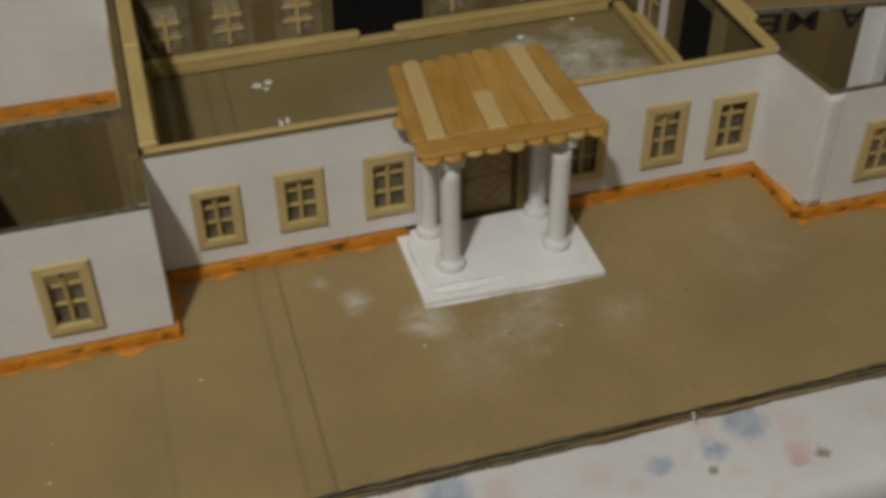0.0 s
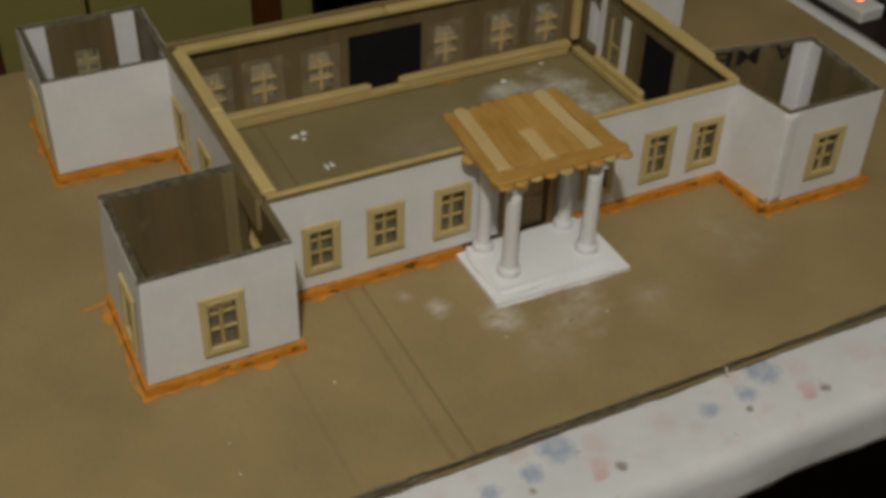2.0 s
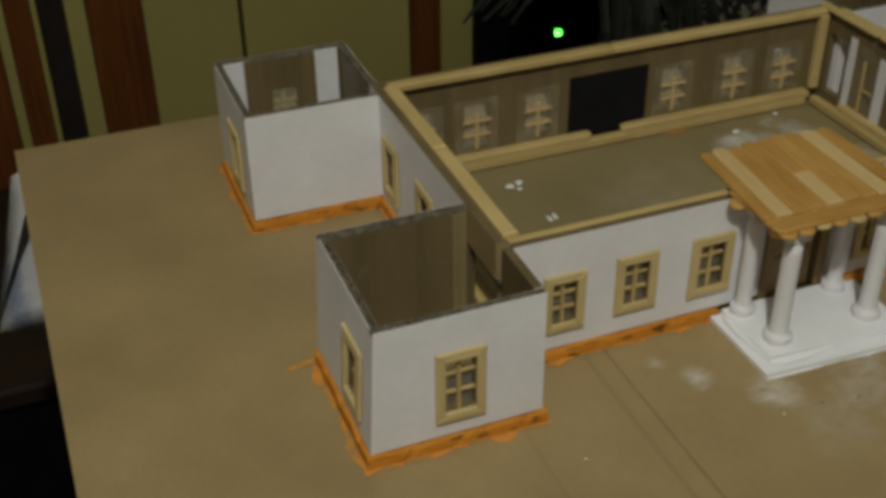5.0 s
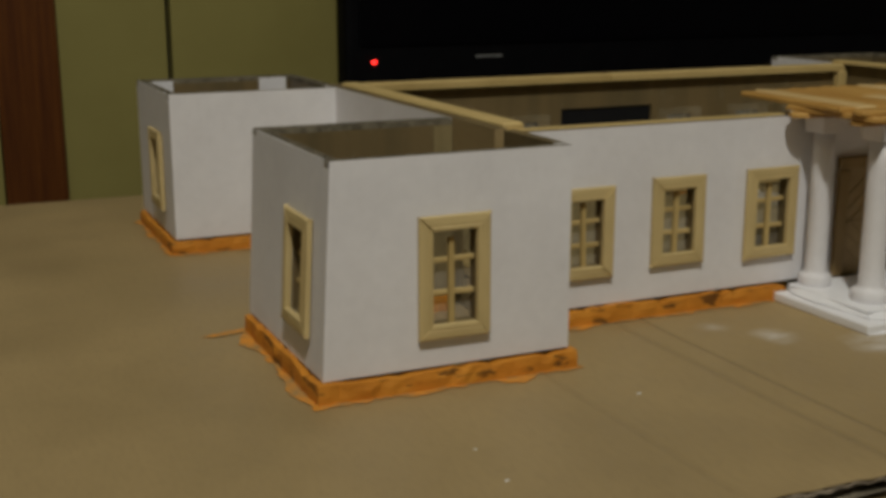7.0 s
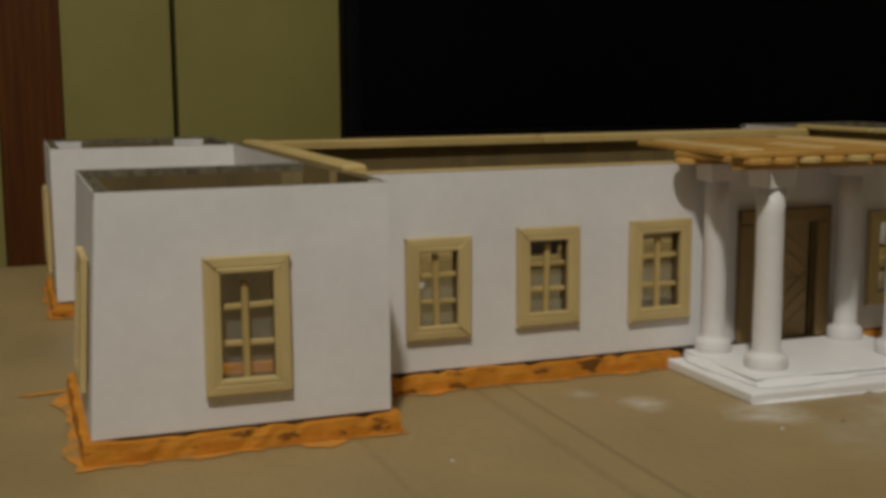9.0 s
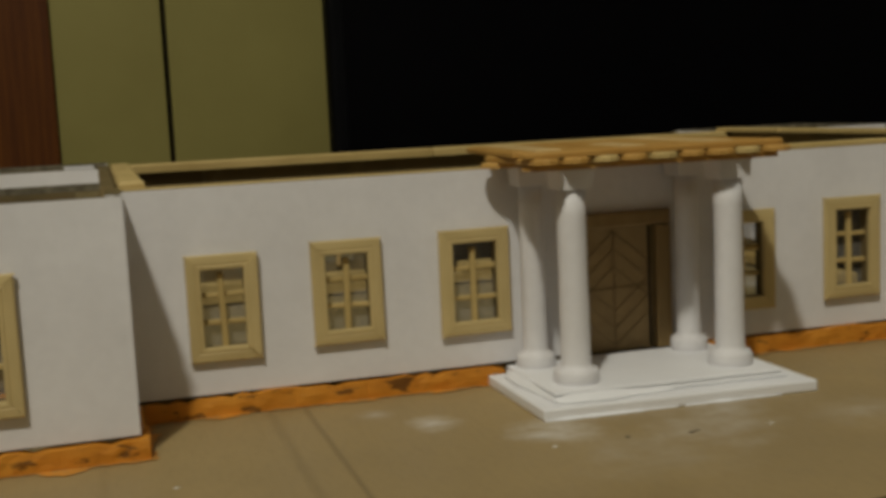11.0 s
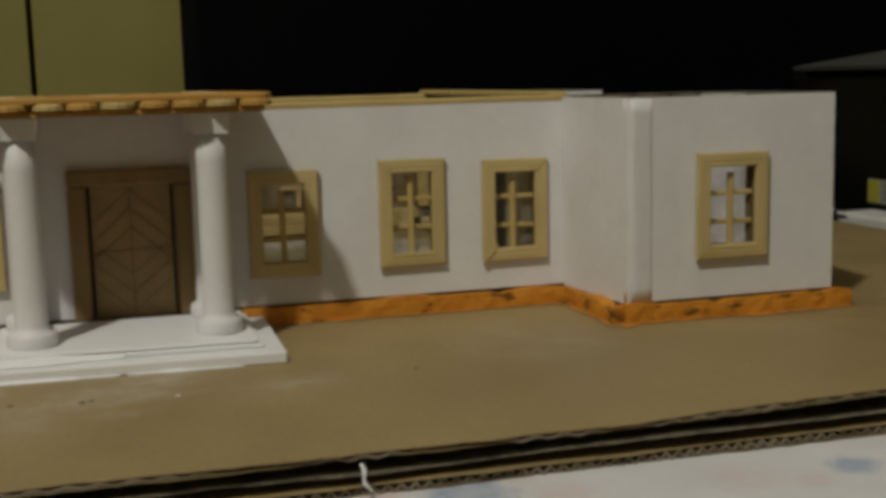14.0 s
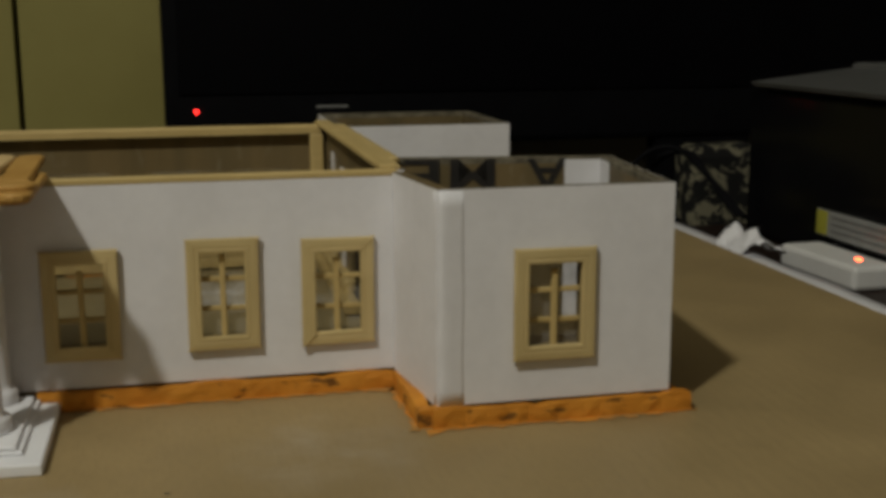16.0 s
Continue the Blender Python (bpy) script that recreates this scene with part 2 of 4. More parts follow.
def cloth_print(name):
    """White cotton with a faded print of blue, grey and pink blossoms that repeats along the cloth."""
    m, nt, b = nodes_of(name, 0.85, 0, 0.2)
    p = coords(nt)
    sp = nt.nodes.new("ShaderNodeSeparateXYZ")
    nt.links.new(p, sp.inputs[0])
    cell = nt.nodes.new("ShaderNodeCombineXYZ")
    nt.links.new(math_node(nt, "FLOORED_MODULO", math_node(nt, "ADD", sp.outputs[0], 1.205), 0.1205), cell.inputs[0])
    nt.links.new(math_node(nt, "FLOORED_MODULO", math_node(nt, "ADD", sp.outputs[1], 1.204), 0.130), cell.inputs[1])
    c = cell.outputs[0]
    wob = noise_at(nt, p, 150, 5, 0.7)
    faded = ramp(nt, noise_at(nt, p, 260, 3, 0.6), 0.05, 0.5)
    col = mix(nt, ramp(nt, noise_at(nt, p, 30, 4, 0.6), 0.3, 0.7), (0.645, 0.637, 0.655), (0.735, 0.727, 0.745))
    col = mix(nt, math_node(nt, "MULTIPLY", ramp(nt, noise_at(nt, p, 85, 3, 0.5), 0.60, 0.74), 0.30), col, (0.66, 0.46, 0.44))
    col = mix(nt, math_node(nt, "MULTIPLY", ramp(nt, noise_at(nt, p, 210, 2, 0.5, (1, 0.5, 1)), 0.69, 0.76), 0.45), col, (0.45, 0.38, 0.30))
    blue, grey, pink, red = (0.31, 0.375, 0.52), (0.36, 0.38, 0.46), (0.66, 0.42, 0.40), (0.62, 0.22, 0.2)
    pale = (0.50, 0.53, 0.60)
    y0 = 0.026
    for x, y, r, tone, k in ((0.0825, 0.0, 0.0104, blue, 0.80), (0.0835, 0.0010, 0.0046, pale, 0.8), (0.0658, -0.009, 0.0064, blue, 0.8), (0.0425, -0.0105, 0.0062, blue, 0.70), (0.0655, 0.004, 0.007, pink, 0.35), (0.1010, -0.006, 0.008, pink, 0.30),
                             (0.0930, -0.024, 0.0046, red, 0.45), (0.0955, -0.018, 0.006, pink, 0.5), (0.0180, -0.008, 0.009, pink, 0.22), (0.1045, -0.0225, 0.0034, INK_BROWN, 0.7), (0.0605, -0.018, 0.0024, INK_BROWN, 0.6), (0.0300, -0.016, 0.005, pink, 0.25),
                             (0.0300, 0.045, 0.0092, blue, 0.75), (0.0500, 0.055, 0.006, pink, 0.4), (0.0100, 0.060, 0.005, grey, 0.6), (0.0900, 0.075, 0.008, blue, 0.6)):
        col = mix(nt, math_node(nt, "MULTIPLY", math_node(nt, "MULTIPLY", blob(nt, c, x, y + y0, r * 1.08, wob, 0.62), faded), k * 1.1, True), col, tone)
    nt.links.new(col, b.inputs["Base Color"])
    weave = noise_at(nt, p, 1500, 2, 0.5)
    bump(nt, b, math_node(nt, "ADD", weave, math_node(nt, "MULTIPLY", noise_at(nt, p, 40, 3, 0.5), 3.0)), 0.3, 0.0008)
    return m


INK_BROWN = (0.16, 0.09, 0.04)
CLOTH = cloth_print("printed_cotton")
TABLE_WOOD = plain("dark_table_wood", (0.012, 0.007, 0.005), (0.026, 0.015, 0.010), 30, 0.5, stretch=(0.2, 1, 1))
LAMINATE = plain("cream_laminate", (0.308, 0.268, 0.084), (0.362, 0.318, 0.104), 9, 0.5, relief=0.05, spec=0.22)
RED_WOOD = plain("red_brown_wood", (0.072, 0.022, 0.008), (0.165, 0.056, 0.011), 60, 0.5, stretch=(3, 3, 0.12), spec=0.12)
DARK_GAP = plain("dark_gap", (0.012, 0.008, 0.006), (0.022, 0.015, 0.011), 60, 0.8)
BLACK_PLASTIC = plain("black_plastic", (0.003, 0.003, 0.004), (0.006, 0.006, 0.007), 40, 0.6, relief=0.1, spec=0.06)
SCREEN = plain("dark_screen", (0.002, 0.002, 0.003), (0.003, 0.003, 0.004), 20, 0.3, relief=0, spec=0.1)
GREY_PLASTIC = plain("grey_plastic", (0.07, 0.072, 0.068), (0.10, 0.10, 0.097), 50, 0.4)
WHITE_PLASTIC = plain("white_plastic", (0.66, 0.65, 0.63), (0.74, 0.73, 0.71), 50, 0.45, relief=0.08)
LABEL_WHITE = plain("label_film", (0.26, 0.26, 0.25), (0.32, 0.32, 0.31), 90, 0.2, relief=0, spec=0.9)
GLOSS_BLACK = plain("glossy_black_plastic", (0.003, 0.003, 0.004), (0.006, 0.006, 0.007), 40, 0.12, relief=0.03, spec=0.16)
PRINT_GREY = plain("faded_print", (0.12, 0.12, 0.115), (0.16, 0.16, 0.15), 90, 0.6, relief=0)
YELLOW = plain("warning_yellow", (0.36, 0.34, 0.045), (0.42, 0.40, 0.06), 90, 0.5, relief=0)
LEAF = plain("dark_leaf", (0.006, 0.008, 0.006), (0.026, 0.026, 0.018), 90, 0.6)
ROOM_WALL = plain("room_plaster", (0.25, 0.225, 0.17), (0.29, 0.265, 0.205), 4, 0.9, fine=120)
ROOM_CEILING = plain("ceiling_paint", (0.46, 0.45, 0.42), (0.52, 0.51, 0.48), 4, 0.9, fine=120)
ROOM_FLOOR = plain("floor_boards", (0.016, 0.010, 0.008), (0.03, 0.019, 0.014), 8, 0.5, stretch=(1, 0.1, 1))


def patterned(name):
    m, nt, b = nodes_of(name, 0.9)
    f = noise_at(nt, coords(nt), 95, 3, 0.6)
    nt.links.new(mix(nt, ramp(nt, f, 0.49, 0.56), (0.008, 0.008, 0.008), (0.20, 0.185, 0.125)), b.inputs["Base Color"])
    return m


LACE = patterned("patterned_fabric")


def glow(name, colour, strength):
    m, nt, b = nodes_of(name, 0.4)
    b.inputs["Base Color"].default_value = (*colour, 1)
    b.inputs["Emission Color"].default_value = (*colour, 1)
    b.inputs["Emission Strength"].default_value = strength
    return m


RED_LED, ORANGE_LED, GREEN_LED = glow("red_led", (1.0, 0.025, 0.02), 6.0), glow("orange_led", (1.0, 0.10, 0.03), 9.0), glow("green_led", (0.12, 1.0, 0.08), 8.0)


# ---- mesh helpers ----
def link(name, bm, materials, parent=None, label="", smooth=False):
    me = bpy.data.meshes.new(name)
    bm.normal_update()
    bm.to_mesh(me)
    bm.free()
    for m in materials if isinstance(materials, (list, tuple)) else [materials]:
        me.materials.append(m)
    if smooth:
        for p in me.polygons:
            p.use_smooth = True
    ob = new(name, me)
    if parent:
        ob.parent = parent
        ob.matrix_parent_inverse = parent.matrix_world.inverted() if parent.type == "MESH" and parent.parent is None else Matrix()
    if label:
        ob["label"] = label
    return ob


def part(name, bm, material, parent, label="", smooth=False):
    return link(name, bm, material, parent, label, smooth)


def empty(name, label, category, group="", kind=""):
    return tagged(new(name), label, category, group, kind)


def box(bm, x0, x1, y0, y1, z0, z1, m=None, bevel=0.0):
    r = bmesh.ops.create_cube(bm, size=1.0)
    for v in r["verts"]:
        v.co = Vector((x0 + (v.co.x + 0.5) * (x1 - x0), y0 + (v.co.y + 0.5) * (y1 - y0), z0 + (v.co.z + 0.5) * (z1 - z0)))
    if bevel:
        es = list({e for v in r["verts"] for e in v.link_edges})
        g = bmesh.ops.bevel(bm, geom=es, offset=bevel, segments=2, affect="EDGES", profile=0.5)
        verts = {v for fc in g["faces"] for v in fc.verts}
    if m is not None:
        for v in ({v for v in bm.verts} if bevel else r["verts"]):
            v.co = m @ v.co
    return bm


def one_box(x0, x1, y0, y1, z0, z1, bevel=0.0, m=None):
    return box(bmesh.new(), x0, x1, y0, y1, z0, z1, m, bevel)


def stick(length, width, thick, ends="rr", seg=6):
    """A craft stick along x from 0 to length, lying flat, centred on y, on z 0. Ends: r round, s square."""
    bm = bmesh.new()
    h = width / 2
    ring = []
    if ends[0] == "r":
        ring += [(h - h * math.sin(math.pi * k / seg), h * math.cos(math.pi * k / seg)) for k in range(seg + 1)]
    else:
        ring += [(0, h), (0, -h)]
    if ends[1] == "r":
        ring += [(length - h + h * math.sin(math.pi * k / seg), -h * math.cos(math.pi * k / seg)) for k in range(seg + 1)]
    else:
        ring += [(length, -h), (length, h)]
    lo = [bm.verts.new((x, y, 0)) for x, y in ring]
    b = min(0.0009, thick * 0.36, h * 0.3)
    sx, sy = (length - 2 * b) / length, (h - b) / h
    mid = [bm.verts.new((x, y, thick - b)) for x, y in ring]
    hi = [bm.verts.new((length / 2 + (x - length / 2) * sx, y * sy, thick)) for x, y in ring]
    n = len(ring)
    bm.faces.new(list(reversed(lo)))
    bm.faces.new(hi)
    for a, c in ((lo, mid), (mid, hi)):
        for i in range(n):
            bm.faces.new((a[i], a[(i + 1) % n], c[(i + 1) % n], c[i]))
    bmesh.ops.recalc_face_normals(bm, faces=bm.faces)
    return bm


def moved(bm, m):
    bmesh.ops.transform(bm, matrix=m, verts=bm.verts)
    return bm


def slab_with_holes(length, z0, z1, thick, holes):
    """An upright slab along x from 0 to length, outer face on y 0, body to y thick. holes: (x0, x1, z0, z1). Material 0 outside, 1 elsewhere."""
    xs = sorted({0.0, length, *(h[0] for h in holes), *(h[1] for h in holes)})
    zs = sorted({z0, z1, *(h[2] for h in holes), *(h[3] for h in holes)})
    solid = [[not any(h[0] <= (xs[i] + xs[i + 1]) / 2 <= h[1] and h[2] <= (zs[j] + zs[j + 1]) / 2 <= h[3] for h in holes) for j in range(len(zs) - 1)] for i in range(len(xs) - 1)]
    bm = bmesh.new()
    cache = {}

    def v(i, j, k):
        if (i, j, k) not in cache:
            cache[i, j, k] = bm.verts.new((xs[i], (0, thick)[k], zs[j]))
        return cache[i, j, k]

    def full(i, j):
        return 0 <= i < len(xs) - 1 and 0 <= j < len(zs) - 1 and solid[i][j]

    for i in range(len(xs) - 1):
        for j in range(len(zs) - 1):
            if not solid[i][j]:
                continue
            bm.faces.new((v(i, j, 0), v(i + 1, j, 0), v(i + 1, j + 1, 0), v(i, j + 1, 0))).material_index = 0
            bm.faces.new((v(i, j, 1), v(i, j + 1, 1), v(i + 1, j + 1, 1), v(i + 1, j, 1))).material_index = 1
            for di, dj, a, c in ((-1, 0, (i, j), (i, j + 1)), (1, 0, (i + 1, j), (i + 1, j + 1)), (0, -1, (i, j), (i + 1, j)), (0, 1, (i, j + 1), (i + 1, j + 1))):
                if not full(i + di, j + dj):
                    bm.faces.new((v(*a, 0), v(*c, 0), v(*c, 1), v(*a, 1))).material_index = 1
    for fc in bm.faces:
        us = [w.co.x for w in fc.verts]
        if max(us) - min(us) < 1e-7 and (us[0] < 1e-6 or us[0] > length - 1e-6):
            fc.material_index = 0
    bmesh.ops.recalc_face_normals(bm, faces=bm.faces)
    return bm


def wave(length, pitch, depth, z0, z1, y0=0.0, ragged=0.0, rng=random):
    """The wavy core of corrugated board seen end-on: a ribbon along x, from z0 to z1."""
    bm = bmesh.new()
    n = max(4, int(length / pitch * 8))
    rows = []
    for i in range(n + 1):
        x = length * i / n
        y = y0 + depth / 2 + depth / 2 * math.sin(2 * math.pi * x / pitch)
        top = z1 - rng.random() * ragged
        rows.append([bm.verts.new((x, y - 0.00025, z0)), bm.verts.new((x, y - 0.00025, top)), bm.verts.new((x, y + 0.00025, top)), bm.verts.new((x, y + 0.00025, z0))])
    for a, c in zip(rows, rows[1:]):
        for k in range(4):
            bm.faces.new((a[k], c[k], c[(k + 1) % 4], a[(k + 1) % 4]))
    return bm


def merged(*bms):
    out = bmesh.new()
    for b in bms:
        me = bpy.data.meshes.new("tmp")
        b.to_mesh(me)
        b.free()
        out.from_mesh(me)
        bpy.data.meshes.remove(me)
    return out


def facing(x, y, side):
    """The pose of an upright panel whose run starts at (x, y): side S faces -y and runs +x, W faces -x and runs -y, N faces +y and runs -x, E faces +x and runs +y."""
    return pose(x, y, 0, 0, 0, {"S": 0, "E": 90, "N": 180, "W": 270}[side])


# ---- room ----
X0, X1, Y0, Y1, Z0, Z1 = -1.9, 2.0, -1.9, 1.15, -0.765, 1.75


def room_wall(name, x0, x1, y0, y1, label):
    tagged(link(name, one_box(x0, x1, y0, y1, Z0 - 0.05, Z1 + 0.05), ROOM_WALL), label, "wall", kind="structure")


room_wall("wall_north", X0 - 0.1, X1 + 0.1, Y1, Y1 + 0.1, "dim beige plastered wall behind the television")
room_wall("wall_south", X0 - 0.1, X1 + 0.1, Y0 - 0.1, Y0, "dim beige plastered room wall")
room_wall("wall_west", X0 - 0.1, X0, Y0, Y1, "dim beige plastered side wall")
room_wall("wall_east", X1, X1 + 0.1, Y0, Y1, "dim beige plastered side wall")
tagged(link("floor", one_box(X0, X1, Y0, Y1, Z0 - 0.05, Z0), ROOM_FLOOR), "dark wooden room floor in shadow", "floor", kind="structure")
tagged(link("ceiling", one_box(X0, X1, Y0, Y1, Z1, Z1 + 0.05), ROOM_CEILING), "pale painted room ceiling", "ceiling", kind="structure")

# ---- table, cloth and board ----
table = empty("table", "dark wooden table under a printed cloth", "table")
part("tabletop", one_box(-0.185, 0.4990, -0.167, 0.285, -0.0365, -0.0104, 0.003), TABLE_WOOD, table)
for lx in (-0.16, 0.465):
    for ly in (-0.14, 0.26):
        part("leg", one_box(lx - 0.022, lx + 0.022, ly - 0.022, ly + 0.022, Z0, -0.0367, 0.003), TABLE_WOOD, table)

side = empty("side_table", "dark wooden side table beside the cloth-covered one", "table")
part("tabletop", one_box(0.4995, 1.05, -0.165, 0.335, -0.044, -0.0166, 0.003), TABLE_WOOD, side)
for lx in (0.525, 1.02):
    for ly in (-0.14, 0.308):
        part("leg", one_box(lx - 0.022, lx + 0.022, ly - 0.022, ly + 0.022, Z0, -0.0442, 0.003), TABLE_WOOD, side)


def tablecloth():
    """Cloth over the tabletop, with a soft fold at the rim and an uneven hem."""
    bm = bmesh.new()
    cx0, cx1, cy0, cy1, top = -0.181, 0.4968, -0.170, 0.288, -0.0090
    nx, ny, nd = 110, 60, 8
    hang = {"s": 0.030, "n": 0.0, "w": 0.042, "e": 0.0}
    ring = [("s", cx0 + (cx1 - cx0) * i / nx, cy0) for i in range(nx)] + [("e", cx1, cy0 + (cy1 - cy0) * j / ny) for j in range(ny)]
    ring += [("n", cx1 - (cx1 - cx0) * i / nx, cy1) for i in range(nx)] + [("w", cx0, cy1 - (cy1 - cy0) * j / ny) for j in range(ny)]
    out = {"s": (0, -1), "n": (0, 1), "w": (-1, 0), "e": (1, 0)}
    grid = {}
    for i in range(nx + 1):
        for j in range(ny + 1):
            x, y = cx0 + (cx1 - cx0) * i / nx, cy0 + (cy1 - cy0) * j / ny
            lift = 0.0007 * noise.noise((x * 22, y * 22, 1.0)) if y < -0.135 or x > 0.46 else 0
            lift += 0.0034 * min(1, max(0, (x - 0.4735) / 0.010))
            grid[i, j] = bm.verts.new((x, y, top + lift - 0.0006))
    for i in range(nx):
        for j in range(ny):
            bm.faces.new((grid[i, j], grid[i + 1, j], grid[i + 1, j + 1], grid[i, j + 1]))

    def index(s, x, y):
        return round((x - cx0) / (cx1 - cx0) * nx), round((y - cy0) / (cy1 - cy0) * ny)

    cols = []
    for k, (s, x, y) in enumerate(ring):
        col = [grid[index(s, x, y)]]
        if (s == "e" and k != nx) or (s == "n" and x > -0.115):
            cols.append(None)
            continue
        ox, oy = out[s]
        w = noise.noise((x * 14, y * 14, 3.0))
        drop = hang[s] * (1 + 0.22 * noise.noise((x * 5, y * 5, 7.0)))
        flare, slip, wide = 0.0, 0.0, 0.009
        if s == "w":
            # the back corner hangs down in a point
            corner = max(0.0, 1 - (cy1 - y) / 0.012)
            drop, flare, slip, wide = 0.010 + 0.108 * corner, 0.040 * corner, 0.012 * corner, 0.005
        elif s == "n":
            corner = max(0.0, 1 - (x - cx0) / 0.06)
            drop, slip = 0.118 + 0.006 * noise.noise((x * 40, 2.0, 0)), -0.040 * corner
        for d in range(1, nd + 1):
            q = d / nd
            a = min(1, q * 2.4) * math.pi / 2
            push = wide * math.sin(a) + 0.0045 * w * q + flare * q + 0.0013 * q * noise.noise((x * 70, y * 70, q * 7))
            z = top - 0.0006 - (0.009 * (1 - math.cos(a)) + max(0, q - 0.25) / 0.75 * (drop - 0.009))
            col.append(bm.verts.new((x + ox * push + abs(oy) * slip * q, y + oy * push + abs(ox) * slip * q, z)))
        cols.append(col)
    for a, c in zip(cols, cols[1:] + cols[:1]):
        if a is None or c is None:
            continue
        for d in range(nd):
            bm.faces.new((a[d], a[d + 1], c[d + 1], c[d]))
    bmesh.ops.recalc_face_normals(bm, faces=bm.faces)
    ob = link("tablecloth", bm, CLOTH, smooth=True)
    sol = ob.modifiers.new("thickness", "SOLIDIFY")
    sol.thickness, sol.offset = 0.0006, -1
    return tagged(ob, "white cotton tablecloth with faded blue and pink blossoms", "tablecloth")


tablecloth()

BX0, BX1, BY0, BY1 = -0.191, 0.474, -0.1328, 0.297


def curl(x, y):
    """The top sheet has come up a little along its front edge."""
    q = max(0.0, (-0.065 - y) / 0.072)
    return (0.0004 + 0.0024 * min(1, max(0, (x - 0.24) / 0.09))) * q * q


def board(name, x0, x1, y0, y1, z0, z1, label, bent, pitch):
    """A sheet of corrugated board: two liners with the flutes between them, which show at the front and back edges."""
    ob = empty(name, label, "cardboard sheet", "stacked cardboard sheets")
    nx = 160
    ys = [0.0, 0.02, 0.04, 0.06, 0.08, 0.11, 0.15, 0.30, 1.0]

    def height(x, y):
        return curl(x, y) if bent else 0.0

    lt = 0.0003

    def liner(za, zb, seed):
        bm = bmesh.new()
        rows = []
        for i in range(nx + 1):
            x = x0 + (x1 - x0) * i / nx
            yf = y0 + 0.0011 * noise.noise((x * 30, seed, 0)) + 0.0011 * noise.noise((x * 160, seed, 2))
            xo = x + (0.0012 * noise.noise((seed, 9, 0)) if i in (0, nx) else 0)
            line = [yf + (y1 - yf) * q for q in ys]
            rows.append([bm.verts.new((xo, y, za + height(x, y))) for y in line] + [bm.verts.new((xo, y, zb + height(x, y))) for y in reversed(line)])
        n = len(rows[0])
        for a, c in zip(rows, rows[1:]):
            for k in range(n):
                bm.faces.new((a[k], c[k], c[(k + 1) % n], a[(k + 1) % n]))
        m = n // 2
        for row in (rows[0], rows[-1]):
            for k in range(m - 1):
                bm.faces.new((row[k], row[k + 1], row[n - 2 - k], row[n - 1 - k]))
        bmesh.ops.recalc_face_normals(bm, faces=bm.faces)
        return bm

    part("top_liner", liner(z1 - lt, z1, 1.3 + z0), KRAFT, ob)
    part("bottom_liner", liner(z0, z0 + lt, 5.7 + z0), KRAFT_SHADED, ob)
    core = bmesh.new()
    d, length = z1 - z0 - 2 * lt - 0.0002, x1 - x0 - 0.004
    steps = int(length / pitch * 8)
    prev = None
    for i in range(steps + 1):
        x = x0 + 0.002 + length * i / steps
        z = z0 + lt + 0.0001 + d / 2 + d / 2 * math.sin(2 * math.pi * (x - x0) / pitch + 1.2 * noise.noise((x * 25, z0 * 100, 0)))
        yf = y0 + 0.0001 + 0.0009 * noise.noise((x * 90, z0 * 100, 4))
        row = [core.verts.new((x, yf + (y1 - 0.004 - yf) * q, z + height(x, yf + (y1 - yf) * q))) for q in ys]
        if prev:
            for k in range(len(ys) - 1):
                core.faces.new((prev[k], row[k], row[k + 1], prev[k + 1]))
        prev = row
    ob_core = part("fluting", core, BOARD_FLUTE, ob, "torn wavy inner paper")
    ob_core.modifiers.new("thickness", "SOLIDIFY").thickness = 0.00060
    return ob


board("cardboard_sheet", BX0, BX1, BY0, BY1, -0.0014, 0.0, "brown corrugated cardboard base sheet stained with paint and glue", True, 0.0061)
lower_sheet = board("cardboard_sheet", BX0 + 0.004, BX1 - 0.002, BY0 + 0.0008, BY1 - 0.003, -0.0088, -0.0066, "lower brown corrugated sheet lying on the tablecloth", False, 0.0029)
mid = bmesh.new()
rowm = None
for i in range(161):
    x = BX0 + 0.006 + (BX1 - BX0 - 0.012) * i / 160
    yf = BY0 + 0.0004 + 0.0020 * noise.noise((x * 22, 3.3, 0)) + 0.0008 * noise.noise((x * 120, 1.1, 0))
    zf = -0.0012 + 0.0007 * noise.noise((x * 18, 7.7, 0)) + curl(x, BY0) * 0.45
    cur = [mid.verts.new((x, yf, zf - 0.0028)), mid.verts.new((x, BY0 + 0.03, -0.0046)), mid.verts.new((x, BY0 + 0.06, -0.0044))]
    if rowm:
        for k in (0, 1):
            mid.faces.new((rowm[k], cur[k], cur[k + 1], rowm[k + 1]))
    rowm = cur
ob = part("torn_ply", mid, FLUTE, lower_sheet, "loose brown paper ply torn from the edge")
ob.modifiers.new("thickness", "SOLIDIFY").thickness = 0.0005
for n, (px, py) in enumerate(((-0.1, -0.05), (0.1, -0.05), (0.3, -0.05), (0.42, -0.05), (-0.1, 0.25), (0.15, 0.25), (0.4, 0.25), (0.15, 0.05))):
    tagged(link("cardboard_spacer", one_box(px - 0.03, px + 0.03, py - 0.02, py + 0.02, -0.0066, -0.0014), KRAFT_SHADED), "brown cardboard scrap packed between two sheets", "cardboard scrap", "cardboard scraps")

# ---- house model ----
house = empty("house_model", "unroofed white cardboard model house on orange plinth", "model house")
FLOOR, TOP, THICK = 0.0055, 0.066, 0.004


